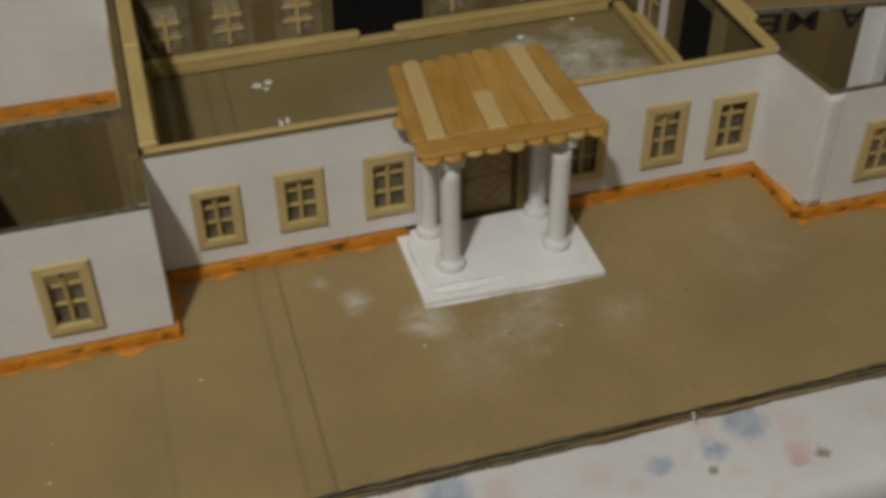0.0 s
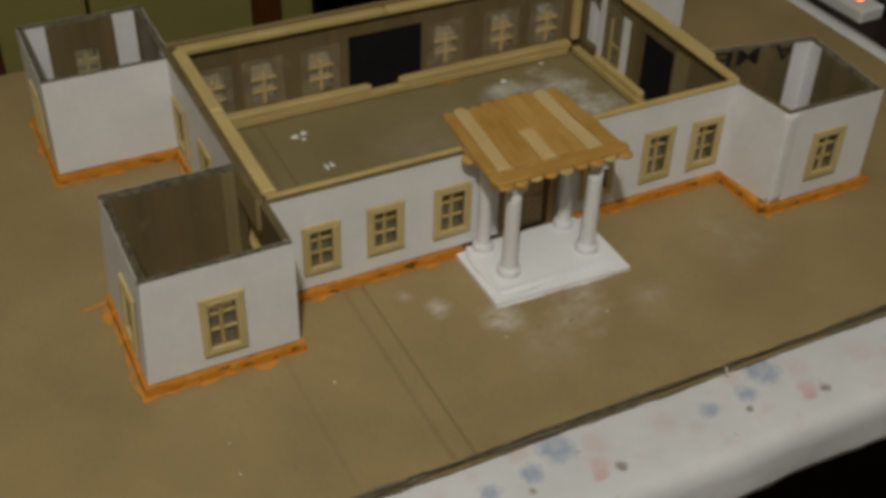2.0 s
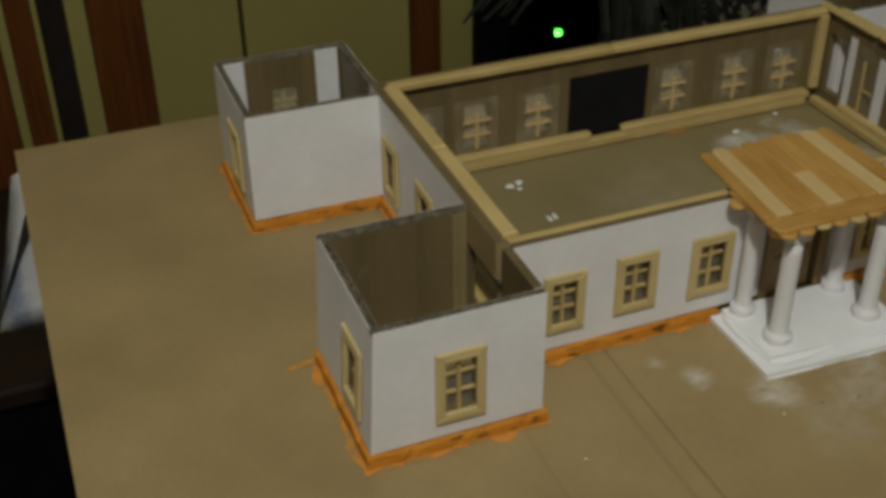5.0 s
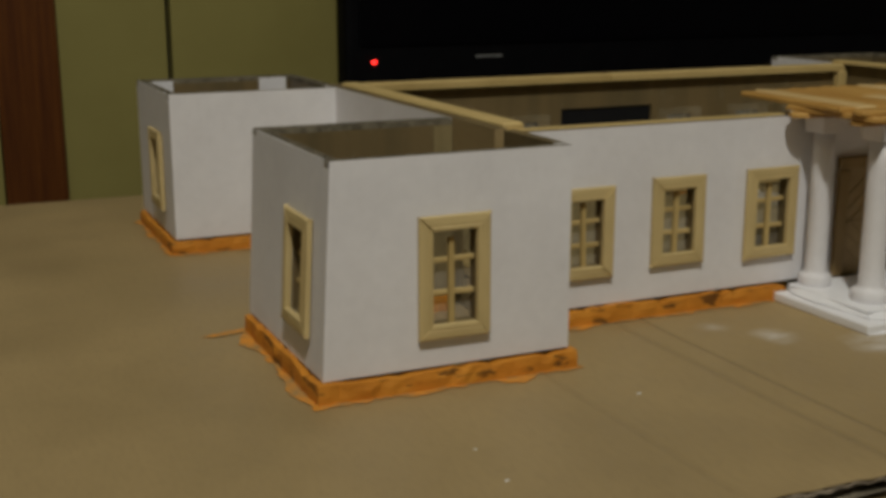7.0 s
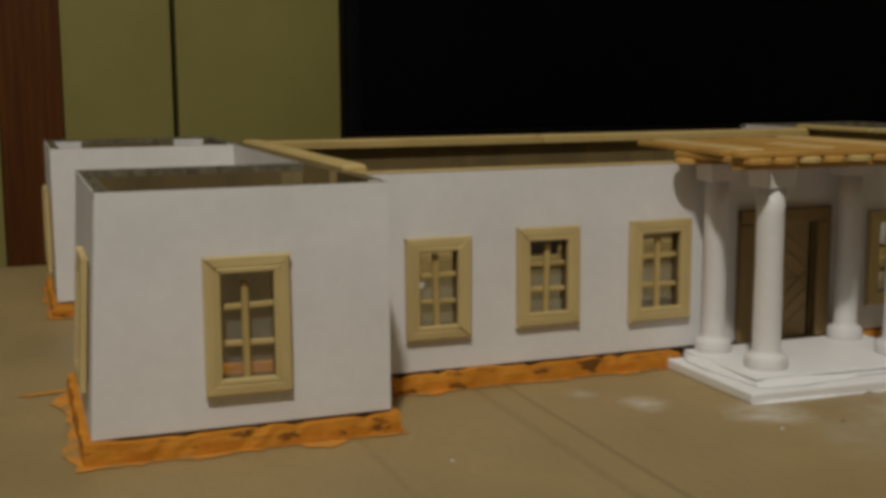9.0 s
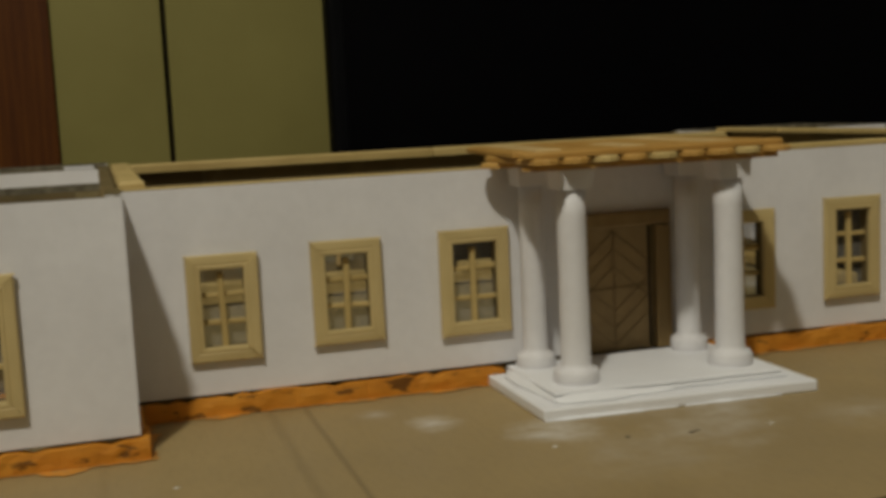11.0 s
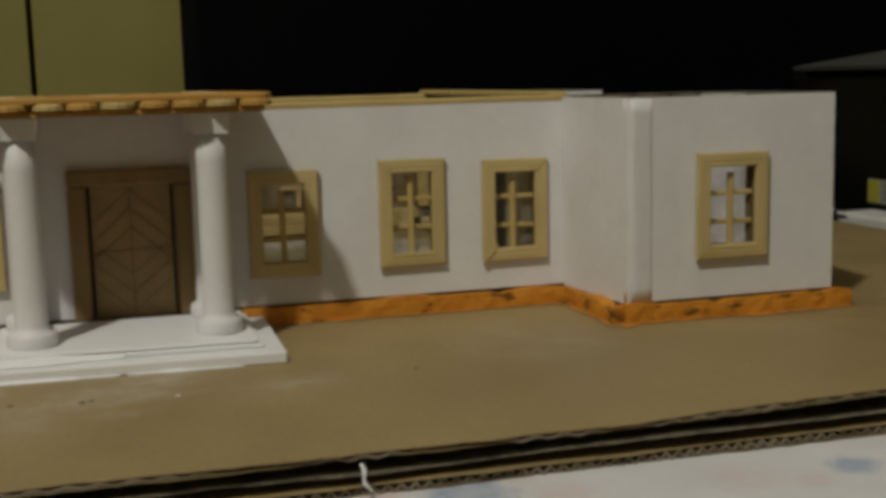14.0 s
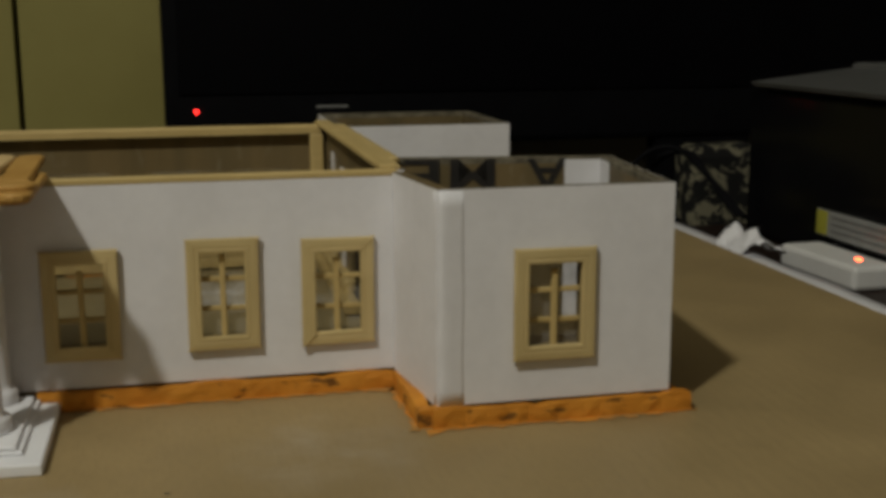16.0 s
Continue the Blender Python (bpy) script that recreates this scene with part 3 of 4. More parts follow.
def window(m, width=0.0215, height=0.032, seed=0):
    """A stick-framed window: m brings x along the wall, -y outwards, the origin at the middle of the frame on the wall's face."""
    r = random.Random(seed)
    fw, ft = 0.0041, 0.0018
    w, h = width / 2, height / 2
    ring = bmesh.new()
    for x0, x1, z0, z1 in ((-w + 0.002, -w + fw - 0.0006, -h + 0.002, h - 0.002), (w - fw + 0.0006, w - 0.002, -h + 0.002, h - 0.002), (-w + fw - 0.0006, w - fw + 0.0006, h - fw + 0.0006, h - 0.002), (-w + fw - 0.0006, w - fw + 0.0006, -h + 0.002, -h + fw - 0.0006)):
        box(ring, x0, x1, -0.0006, -0.0001, z0, z1)
    base = part("window", moved(ring, m), PINE_FRAME, house, "pale stick-framed model window")

    def bar(x0, z0, x1, z1, wide, thick, out, name, mat, tilt=0.0):
        d = math.hypot(x1 - x0, z1 - z0)
        bm = stick(d, wide, thick, "ss")
        ang = math.degrees(math.atan2(z1 - z0, x1 - x0)) + tilt
        local = Matrix.Translation((x0, -out, z0)) @ Matrix.Rotation(-radians(ang), 4, "Y") @ Matrix.Rotation(radians(90), 4, "X")
        ob = part(name, bm, mat, base)
        ob.matrix_basis = m @ local
        return ob

    j = lambda s=0.0005: r.uniform(-s, s)

    def frame_side(outer, name="frame_stick"):
        """A mitred, rounded moulding along x, outer edge on z 0 below, inner edge above."""
        bm = bmesh.new()
        rows = []
        for q, t in ((0.0, 0.0), (0.0, 0.7), (0.08, 0.85), (0.58, 0.95), (0.64, 0.86), (0.68, 0.86), (0.74, 0.98), (0.95, 0.95), (1.0, 0.75), (1.0, 0.0)):
            z, half = q * fw, outer / 2 - q * fw + 0.00015
            rows.append([bm.verts.new((-half, -0.0006 - t * ft, z)), bm.verts.new((half, -0.0006 - t * ft, z))])
        for a, c in zip(rows, rows[1:] + rows[:1]):
            bm.faces.new((a[0], a[1], c[1], c[0]))
        bm.faces.new([q[0] for q in rows])
        bm.faces.new([q[1] for q in reversed(rows)])
        bmesh.ops.recalc_face_normals(bm, faces=bm.faces)
        return part(name, bm, PINE_FRAME, base)

    for ang, dx, dz, outer in ((0, 0, -h, 2 * w), (180, 0, h, 2 * w), (90, -w, 0, 2 * h), (-90, w, 0, 2 * h)):
        side = frame_side(outer)
        side.matrix_basis = m @ Matrix.Translation((dx + j(0.0002), -j(0.0003), dz + j(0.0002))) @ Matrix.Rotation(radians(ang + r.uniform(-0.4, 0.4)), 4, "Y")
    iw, ih = w - fw + 0.0012, h - fw + 0.0012
    pane = part("pane", moved(one_box(-iw - 0.0002, iw + 0.0002, 0.0034, 0.0036, -ih - 0.0002, ih + 0.0002), m), ACETATE, base, "cloudy clear plastic pane")
    pane.visible_shadow = False
    cx = j(0.0004)
    bar(cx, -ih, cx + j(), ih - 0.0030 + j(0.001), 0.0017, 0.0014, -0.0013, "glazing_bar", PINE)
    for k in (-1, 1):
        z = k * ih * 0.33 - 0.0005 + j()
        bar(-iw, z, iw, z + j(), 0.0014, 0.0012, -0.0026, "glazing_bar", PINE)
    return base


def wall(name, x, y, side, length, holes=(), top=TOP, windows=(), rim=False, turn=0.0, lean=0.0, outside=None):
    """A wall of painted corrugated board. windows: (middle along the run, middle height, width, height)."""
    m = facing(x, y, side) @ Matrix.Rotation(radians(turn), 4, "Z") @ Matrix.Translation((0, 0, FLOOR)) @ Matrix.Rotation(-radians(lean), 4, "X") @ Matrix.Translation((0, 0, -FLOOR))
    cut = [(u - w / 2 + 0.0036, u + w / 2 - 0.0036, z - h / 2 + 0.0036, z + h / 2 - 0.0036) for u, z, w, h in windows] + list(holes)
    body_top = top - 0.0022 if rim else top
    foot = FLOOR + 0.0006
    cut = [(a, b, foot if c <= FLOOR + 0.0006 else c, d) for a, b, c, d in cut]
    ob = part(name, moved(slab_with_holes(length, foot, body_top, THICK, cut), m), [outside or PAPER, KRAFT_SHADED], house)
    if not any(c <= foot for a, b, c, d in cut):
        # Recessed dark strip; the shade of the gap is put into its colour.
        part("wall_foot", moved(one_box(0.0012, length - 0.0012, 0.0016, THICK - 0.0003, FLOOR, foot), m), FLUTE, ob, "dark strip set back in the gap under the wall")
    if rim:
        r = random.Random(len(name) + length)
        outer = one_box(0, length, 0, 0.0003, body_top, top - 0.0003)
        backing = one_box(0, length, 0.00035, 0.0008, body_top, top - 0.0002)
        inner = one_box(0, length, THICK - 0.0006, THICK, body_top, top - 0.0004)
        part("cut_edge", moved(merged(wave(length - 0.0005, 0.0055, THICK - 0.0018, body_top, top, 0.0009, 0.0009, r), inner, backing), m), FLUTE, ob, "torn corrugated cut edge")
        part("paint_lip", moved(outer, m), PAPER, ob)
    for n, (u, z, w, h) in enumerate(windows):
        window(m @ Matrix.Translation((u, 0, z)), w, h, seed=int(1000 * (x + u)) + 7 * n + int(900 * y))
    return ob


WIN = (0.0215, 0.032)


def spans(items):
    """Windows from (first edge, second edge, sill, head)."""
    return [((a + b) / 2, (c + d) / 2, b - a, d - c) for a, b, c, d in items]


front = spans(((0.0126, 0.0327, 0.0158, 0.0458), (0.0478, 0.0685, 0.0170, 0.0473), (0.0861, 0.1077, 0.0157, 0.0475), (0.1768, 0.1980, 0.0148, 0.0465), (0.2167, 0.2376, 0.0153, 0.0486), (0.2499, 0.2713, 0.0149, 0.0474)))
SHIFT = 0.003
wall("front_wall", -SHIFT, 0.0, "S", 0.281, [(0.130 + SHIFT, 0.1565 + SHIFT, FLOOR, 0.045)], top=0.0648, windows=[(u + SHIFT, z, w, t) for u, z, w, t in front])
BY = 0.166
back = [(0.282 - c, 0.032, *WIN) for c in (0.0185, 0.0512, 0.0885, 0.1755, 0.2170, 0.2515)]
wall("back_wall", 0.282, BY + THICK, "N", 0.290, [(0.282 - 0.159, 0.282 - 0.108, FLOOR + 0.0005, 0.050)], windows=back)
for c in (0.0185, 0.0512, 0.0885, 0.1755, 0.2170, 0.2515):
    sheet = part("glazing_sheet", one_box(c - 0.0128, c + 0.0132, BY - 0.0006, BY - 0.0003, 0.0140, 0.0478), GLUED_SHEET, house, "cloudy plastic sheet smeared with glue")
    sheet.visible_shadow = False
    for z in (0.0255, 0.0340):
        part("glazing_sheet_bar", one_box(c - 0.0082, c + 0.0082, BY - 0.0018, BY - 0.0008, z, z + 0.0017, 0.0003), PALE_PLANK, house)
    for z0, z1 in ((0.0178, 0.0254), (0.0273, 0.0339), (0.0358, 0.0395)):
        part("glazing_sheet_bar", one_box(c - 0.0010, c + 0.0010, BY - 0.0018, BY - 0.0008, z0, z1, 0.0003), PALE_PLANK, house)
wall("left_wall", -0.008, BY, "W", BY - 0.036, windows=[(BY - 0.137, 0.031, *WIN), (BY - 0.087, 0.031, *WIN)])
wall("right_wall", 0.282, THICK, "E", BY - THICK, [(0.0555, 0.0875, FLOOR + 0.0005, 0.054), (0.137, 0.155, 0.016, 0.052)])

# Panel the lamp reaches, so it takes the lighter kraft tone.
wall("party_wall", -0.008, 0.036, "W", 0.036 - THICK, [(0.0003, 0.0320, FLOOR, 0.0480)], outside=KRAFT)

# corner rooms
SWY, SEY, NWY, NEY = -0.0350, -0.0395, 0.156, 0.1545
part_sw = [wall("room_front_wall", -0.0785, SWY, "S", 0.0755, windows=spans(((0.0279, 0.0491, 0.0146, 0.0493),)), rim=True),
           wall("room_side_wall", -0.0785, 0.036, "W", 0.036 - SWY - THICK, windows=[(0.036 + 0.013, 0.032, 0.0225, 0.033)], rim=True, lean=3.2)]
part_sw.append(wall("room_back_wall", -0.008, 0.040, "N", 0.0705, rim=True))
wall("room_inner_wall", -0.003, SWY + THICK, "E", -SWY - THICK - 0.0001)
wall("room_front_wall", -0.0785, NWY, "S", 0.0705, rim=True)
wall("room_side_wall", -0.0785, 0.225, "W", 0.225 - NWY - THICK, windows=[(0.225 - 0.183, 0.032, 0.0225, 0.033)], rim=True)
wall("room_back_wall", -0.004, 0.229, "N", 0.0745, windows=[(0.037, 0.033, *WIN)], rim=True)
wall("room_inner_wall", -0.004, BY + THICK + 0.0005, "E", 0.225 - BY - THICK - 0.0005, rim=True)
wall("room_front_wall", 0.2825, SEY, "S", 0.0675, windows=spans(((0.0210, 0.0441, 0.0176, 0.0490),)), rim=True)
wall("room_side_wall", 0.350, SEY + THICK, "E", 0.0625, rim=True, turn=-5.4)
wall("room_back_wall", 0.3565, 0.0272, "N", 0.0745, rim=True, turn=-9.2)
SE_BACK = facing(0.3565, 0.0272, "N") @ Matrix.Rotation(radians(-9.2), 4, "Z")
wall("room_front_wall", 0.2825, NEY, "S", 0.0750, rim=True)
wall("room_side_wall", 0.3575, NEY + THICK, "E", 0.066, rim=True)
wall("room_back_wall", 0.3575, NEY + 0.074, "N", 0.0750, rim=True)
wall("room_inner_wall", 0.2825, NEY + 0.0698, "W", 0.0655, rim=True)
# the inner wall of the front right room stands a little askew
ask = part("room_inner_wall", slab_with_holes(0.0392, FLOOR, TOP - 0.0001, THICK, ()), [PAPER, KRAFT_SHADED], house)
ask.matrix_basis = Matrix.Translation((0.2775, -0.0003, 0)) @ Matrix.Rotation(radians(270 + 7.0), 4, "Z")


def corner_fold():
    """Paper wrapped softly round the corner: a rounded strip that thins out along both walls."""
    bm = bmesh.new()
    plan = ((0.2826, SEY + 0.0030), (0.28185, SEY + 0.0058), (0.28195, SEY + 0.0030), (0.28210, SEY + 0.0012), (0.28245, SEY + 0.0002), (0.28310, SEY - 0.00022), (0.28420, SEY - 0.00036), (0.28560, SEY - 0.00032), (0.28690, SEY - 0.00018), (0.28880, SEY - 0.00008), (0.2915, SEY + 0.00014), (0.2850, SEY + 0.0012))
    rows = []
    steps = 14
    for n in range(steps + 1):
        z = FLOOR + 0.0004 + (TOP - 0.0010 - FLOOR) * n / steps
        rows.append([bm.verts.new((x + (0.0004 * noise.noise((k * 0.7, z * 60, 3.1)) if 5 <= k <= 9 else 0.0), y + (0.00018 * noise.noise((k * 0.9, z * 90, 8.4)) if 3 <= k <= 8 else 0.0), z)) for k, (x, y) in enumerate(plan)])
    for a, b in zip(rows, rows[1:]):
        for k in range(len(plan)):
            bm.faces.new((a[k], a[(k + 1) % len(plan)], b[(k + 1) % len(plan)], b[k]))
    bm.faces.new(list(reversed(rows[0])))
    bm.faces.new(rows[-1])
    bmesh.ops.recalc_face_normals(bm, faces=bm.faces)
    return bm


part("paper_fold", corner_fold(), PAPER, house, "white paper creased round the corner", True)


def leaning(ob, shift, x_from):
    """Draws the upper part of an outer corner inwards."""
    for o in (ob, *ob.children):
        for v in o.data.vertices:
            if v.co.x < x_from:
                v.co.x += shift * (v.co.z - FLOOR) / (TOP - FLOOR)


for ob in (part_sw[0], part_sw[2]):
    leaning(ob, 0.0034, -0.068)

# floor plate and orange plinth
P = 0.0022
part("floor_plate", one_box(-0.004, 0.2779, 0.0042, BY - 0.0002, 0.0005, FLOOR), KRAFT_FLOOR, house, "brown cardboard floor spotted with glue")


def plinth(x, y, side, length, blot=0.0036, soak=0.10):
    m = facing(x, y, side)
    r = random.Random(int(1e4 * (x + 2 * y + length)))
    bm = bmesh.new()
    n = max(6, int(length / 0.003))
    rows = []
    for i in range(n + 1):
        u = length * i / n
        o = P + r.uniform(-0.0003, 0.0003)
        fill = max(0.0, noise.noise((x * 30 + u * 45, y * 30, 9.0)) - 0.05)
        t = FLOOR - 0.0002 + min(0.0007, 0.0032 * fill) - (0.0008 if r.random() < 0.10 else 0.0) - r.random() * 0.0002
        rows.append([bm.verts.new(c) for c in ((u, THICK * 0.5, 0.0), (u, -o, 0.0), (u, -o + r.uniform(-0.0003, 0.0003), t * 0.6), (u, -o + 0.0003, t), (u, THICK * 0.5, t))])
    for a, c in zip(rows, rows[1:]):
        for k in range(5):
            bm.faces.new((a[k], c[k], c[(k + 1) % 5], a[(k + 1) % 5]))
    bm.faces.new(rows[0])
    bm.faces.new(list(reversed(rows[-1])))
    bmesh.ops.recalc_face_normals(bm, faces=bm.faces)
    part("plinth", moved(bm, m), ORANGE, house, "orange painted corrugated plinth edge")
    # paint run out over the base sheet
    sm = bmesh.new()
    pts = []
    for i in range(n * 2 + 1):
        u = -0.002 + (length + 0.004) * i / (n * 2)
        reach = P + 0.0003 + blot * max(0, noise.noise((x * 40 + u * 75, y * 40, 4.0)) + soak) + 0.0030 * max(0, noise.noise((u * 420, y * 40, x * 9))) + 0.0008 * r.random()
        pts.append((sm.verts.new((u, -P + 0.0004, 0.0003)), sm.verts.new((u, -reach, 0.0003))))
    for a, c in zip(pts, pts[1:]):
        sm.faces.new((a[1], c[1], c[0], a[0]))
    part("paint_smear", moved(sm, m), ORANGE_SMEAR, house, "orange paint smeared over the cardboard")


plinth(-0.0008, 0.0, "S", 0.1056)
plinth(0.1738, 0.0, "S", 0.1029)
plinth(-0.0805, SWY, "S", 0.0795, 0.0075, 0.20)
plinth(-0.0785, 0.040, "W", 0.040 - SWY, 0.0060, 0.20)
plinth(-0.003, SWY, "E", -SWY - 0.002)
plinth(-0.0805, NWY, "S", 0.0715)
plinth(-0.0785, 0.229, "W", 0.229 - NWY)
plinth(-0.008, NWY - 0.002, "W", 0.112)
plinth(0.2805, SEY, "S", 0.0755)
plinth(0.2790, 0.0, "W", -SEY)
plinth(0.3515, SEY, "E", 0.068)
part("paint_smear", one_box(0.168, 0.184, BY - 0.0078, BY - 0.0066, FLOOR + 0.0002, FLOOR + 0.0006), ORANGE_SMEAR, house, "orange paint smeared over the cardboard")
streak = bmesh.new()
edge = [(-0.0955, 0.0372), (-0.0915, 0.0384), (-0.086, 0.0402), (-0.0802, 0.0408), (-0.0802, 0.0372), (-0.0855, 0.0360), (-0.0915, 0.0356)]
streak.faces.new([streak.verts.new((x, y, 0.0004)) for x, y in edge])
bmesh.ops.recalc_face_normals(streak, faces=streak.faces)
part("paint_smear", streak, ORANGE_SMEAR, house, "orange paint smeared over the cardboard")
# Lamp light on the back wall's end, laid on as a paler strip.
part("lining_strip", one_box(-0.0150, -0.0083, 0.0352, 0.0358, 0.0052, 0.0635), KRAFT_FLOOR, house, "pale brown strip up the inside of the wall")
part("floor_strip", one_box(-0.074, -0.010, 0.0335, 0.0358, 0.0, 0.0050), ORANGE, house, "orange strip along the inside of the wall")

# black card doors set into the back and right walls
part("black_door", one_box(0.1085, 0.1585, BY + 0.001, BY + 0.0025, FLOOR + 0.0006, 0.0495), BLACK_CARD, house, "matt black card door")
part("black_door", one_box(0.2793, 0.2808, 0.0600, 0.0910, FLOOR + 0.0006, 0.0535), BLACK_CARD, house, "matt black card door")


def laid(name, x0, y0, x1, y1, z, width, thick, mat, ends="rr", label="", on_edge=False, parent=house):
    """A stick laid from (x0, y0) to (x1, y1), its underside at z."""
    d = math.hypot(x1 - x0, y1 - y0)
    ob = part(name, stick(d, width, thick, ends), mat, parent, label)
    turn = Matrix.Rotation(math.atan2(y1 - y0, x1 - x0), 4, "Z")
    roll = Matrix.Translation((0, thick / 2, width / 2)) @ Matrix.Rotation(radians(90), 4, "X") if on_edge else Matrix()
    ob.matrix_basis = Matrix.Translation((x0, y0, z)) @ turn @ roll
    return ob


# sticks along the top of the hall
laid("rim_stick", -0.002, 0.0060, 0.112, 0.0060, TOP - 0.0026, 0.0036, 0.0018, PINE, "ss")
laid("rim_stick", 0.172, 0.0022, 0.279, 0.0022, 0.0649, 0.0036, 0.0018, PINE, "ss")
laid("rim_stick", 0.0005, 0.0080, 0.0005, 0.0895, TOP - 0.0012, 0.0074, 0.0024, PINE, "ss")
laid("rim_stick", 0.0005, 0.0900, 0.0005, 0.1620, TOP - 0.0012, 0.0074, 0.0024, PINE, "ss")
laid("rim_stick", 0.0, BY - 0.0012, 0.132, BY - 0.0012, TOP - 0.0033, 0.0066, 0.0036, PINE, "ss")
laid("rim_stick", 0.1325, BY - 0.0012, 0.276, BY - 0.0012, TOP - 0.0033, 0.0066, 0.0036, PINE, "ss")
laid("rim_stick", 0.2775, 0.004, 0.2775, 0.116, TOP, 0.0062, 0.0018, PINE, "sr")
laid("rim_stick", 0.2775, 0.117, 0.2775, 0.170, TOP, 0.0062, 0.0018, PINE, "ss")
laid("rim_stick", 0.2832, 0.030, 0.2832, 0.160, TOP - 0.001, 0.0052, 0.0018, PINE, "rr")
# sticks at the foot of the back and right walls, with a notch at the black door
laid("skirting_stick", 0.002, BY - 0.0035, 0.150, BY - 0.0035, FLOOR + 0.0012, 0.0055, 0.0045, PINE, "ss")
laid("skirting_stick", 0.150, BY - 0.0035, 0.268, BY - 0.0035, FLOOR + 0.0012, 0.0055, 0.0045, PINE, "ss")
laid("skirting_stick", 0.002, BY - 0.003, 0.122, BY - 0.003, FLOOR + 0.0058, 0.0062, 0.0042, PINE, "sr")
laid("skirting_stick", 0.141, BY - 0.003, 0.270, BY - 0.003, FLOOR + 0.0058, 0.0062, 0.0042, PINE, "rs")
laid("skirting_stick", 0.2745, 0.066, 0.2745, BY - 0.005, FLOOR + 0.0012, 0.0058, 0.0045, PINE, "ss")
laid("skirting_stick", 0.2762, 0.082, 0.2762, BY - 0.028, FLOOR + 0.0058, 0.0052, 0.0042, PINE, "rs")
laid("skirting_stick", 0.0016, 0.010, 0.0016, 0.158, FLOOR + 0.0012, 0.0080, 0.0045, PINE, "rs")
laid("skirting_stick", 0.0014, 0.018, 0.0014, 0.150, FLOOR + 0.0058, 0.0084, 0.0042, PINE, "rs")
part("corner_post", one_box(0.2712, 0.2768, BY - 0.0052, BY - 0.0006, FLOOR + 0.0102, TOP - 0.0035, 0.0006), PINE, house)


def tab(x0, x1, y0, y1, z0, z1):
    part("paper_tab", one_box(x0, x1, y0, y1, z0, z1), PAPER, house, "white paper flap folded inside")


part("paper_tab", moved(one_box(0.0042, 0.0165, THICK + 0.0002, THICK + 0.0008, 0.012, TOP - 0.001), SE_BACK), PAPER, house, "white paper flap folded inside")
SE_SIDE = facing(0.350, SEY + THICK, "E") @ Matrix.Rotation(radians(-5.4), 4, "Z")
part("paper_tab", moved(one_box(0.0485, 0.0590, THICK + 0.0002, THICK + 0.0008, 0.012, TOP - 0.001), SE_SIDE), PAPER, house, "white paper flap folded inside")
tab(-0.0742, -0.063, 0.2242, 0.2249, 0.012, TOP - 0.001)
tab(-0.0225, -0.0095, 0.2242, 0.2249, 0.012, TOP - 0.001)
tab(0.2773, 0.2779, 0.1345, 0.1400, 0.014, 0.057)
tab(0.2773, 0.2779, 0.1060, 0.1135, 0.014, 0.054)
part("lining_strip", one_box(0.2772, 0.2778, 0.0440, 0.0570, 0.008, 0.058), KRAFT_FLOOR, house, "pale brown strip up the inside of the wall")
pane = part("glazing_sheet", one_box(0.2772, 0.2775, 0.1137, 0.1343, 0.0135, 0.0560), GLUED_SHEET, house, "cloudy plastic sheet smeared with glue")
pane.visible_shadow = False
part("glazing_sheet_bar", one_box(0.2762, 0.2771, 0.1232, 0.1252, 0.0150, 0.0480, 0.0003), PINE, house)
part("glazing_sheet_bar", one_box(0.2762, 0.2771, 0.1150, 0.1230, 0.0300, 0.0315, 0.0003), PINE, house)

# box print left on the inside of one wall, upside down
def letter(ch, x, z, size, wide):
    cu = bpy.data.curves.new("letter", "FONT")
    cu.body, cu.size, cu.extrude, cu.align_x = ch, size, 0.00005, "CENTER"
    cu.offset = 0.0002
    tmp = bpy.data.objects.new("letter", cu)
    scene.collection.objects.link(tmp)
    bpy.context.view_layer.update()
    me = bpy.data.meshes.new_from_object(tmp.evaluated_get(bpy.context.evaluated_depsgraph_get()))
    bpy.data.objects.remove(tmp)
    me.materials.clear()
    me.materials.append(INK)
    ob = new("printed_letter", me)
    ob.parent = house
    ob.matrix_basis = SE_BACK @ Matrix.Translation(((0.3565 - x) / 0.987, THICK + 0.0003, z)) @ Matrix.Rotation(radians(180), 4, "Z") @ Matrix.Rotation(radians(180), 4, "Y") @ Matrix.Rotation(radians(90), 4, "X") @ Matrix.Diagonal((wide, 1, 1, 1))
    ob["label"] = "black printed letter upside down"


for ch, x, wide in (("E", 0.2945, 1.85), ("M", 0.3104, 1.48), ("A", 0.3345, 1.25)):
    letter(ch, x, 0.0652, 0.0150, wide)
part("print_bar", moved(one_box(0.036, 0.062, THICK + 0.0002, THICK + 0.0005, 0.028, 0.031), SE_BACK), INK, house, "black printed bar")

# ---- porch ----
def askew(bm):
    """The step's front runs slightly out of line with the wall."""
    for v in bm.verts:
        if v.co.y < -0.02:
            v.co.y -= 0.0016 * (v.co.x - 0.14) / 0.04
    return bm


part("step", askew(one_box(0.0993, 0.180, -0.0500, -0.0024, 0.0, 0.0032, 0.0005)), FOAM, house, "white foam board doorstep")
part("step", askew(one_box(0.1050, 0.1748, -0.0436, -0.0024, 0.0033, 0.0044, 0.0004)), FOAM, house, "white foam board upper step")
part("step", askew(one_box(0.1052, 0.1733, -0.0429, -0.0024, 0.0046, 0.0056, 0.0004)), FOAM, house, "white foam board upper step")


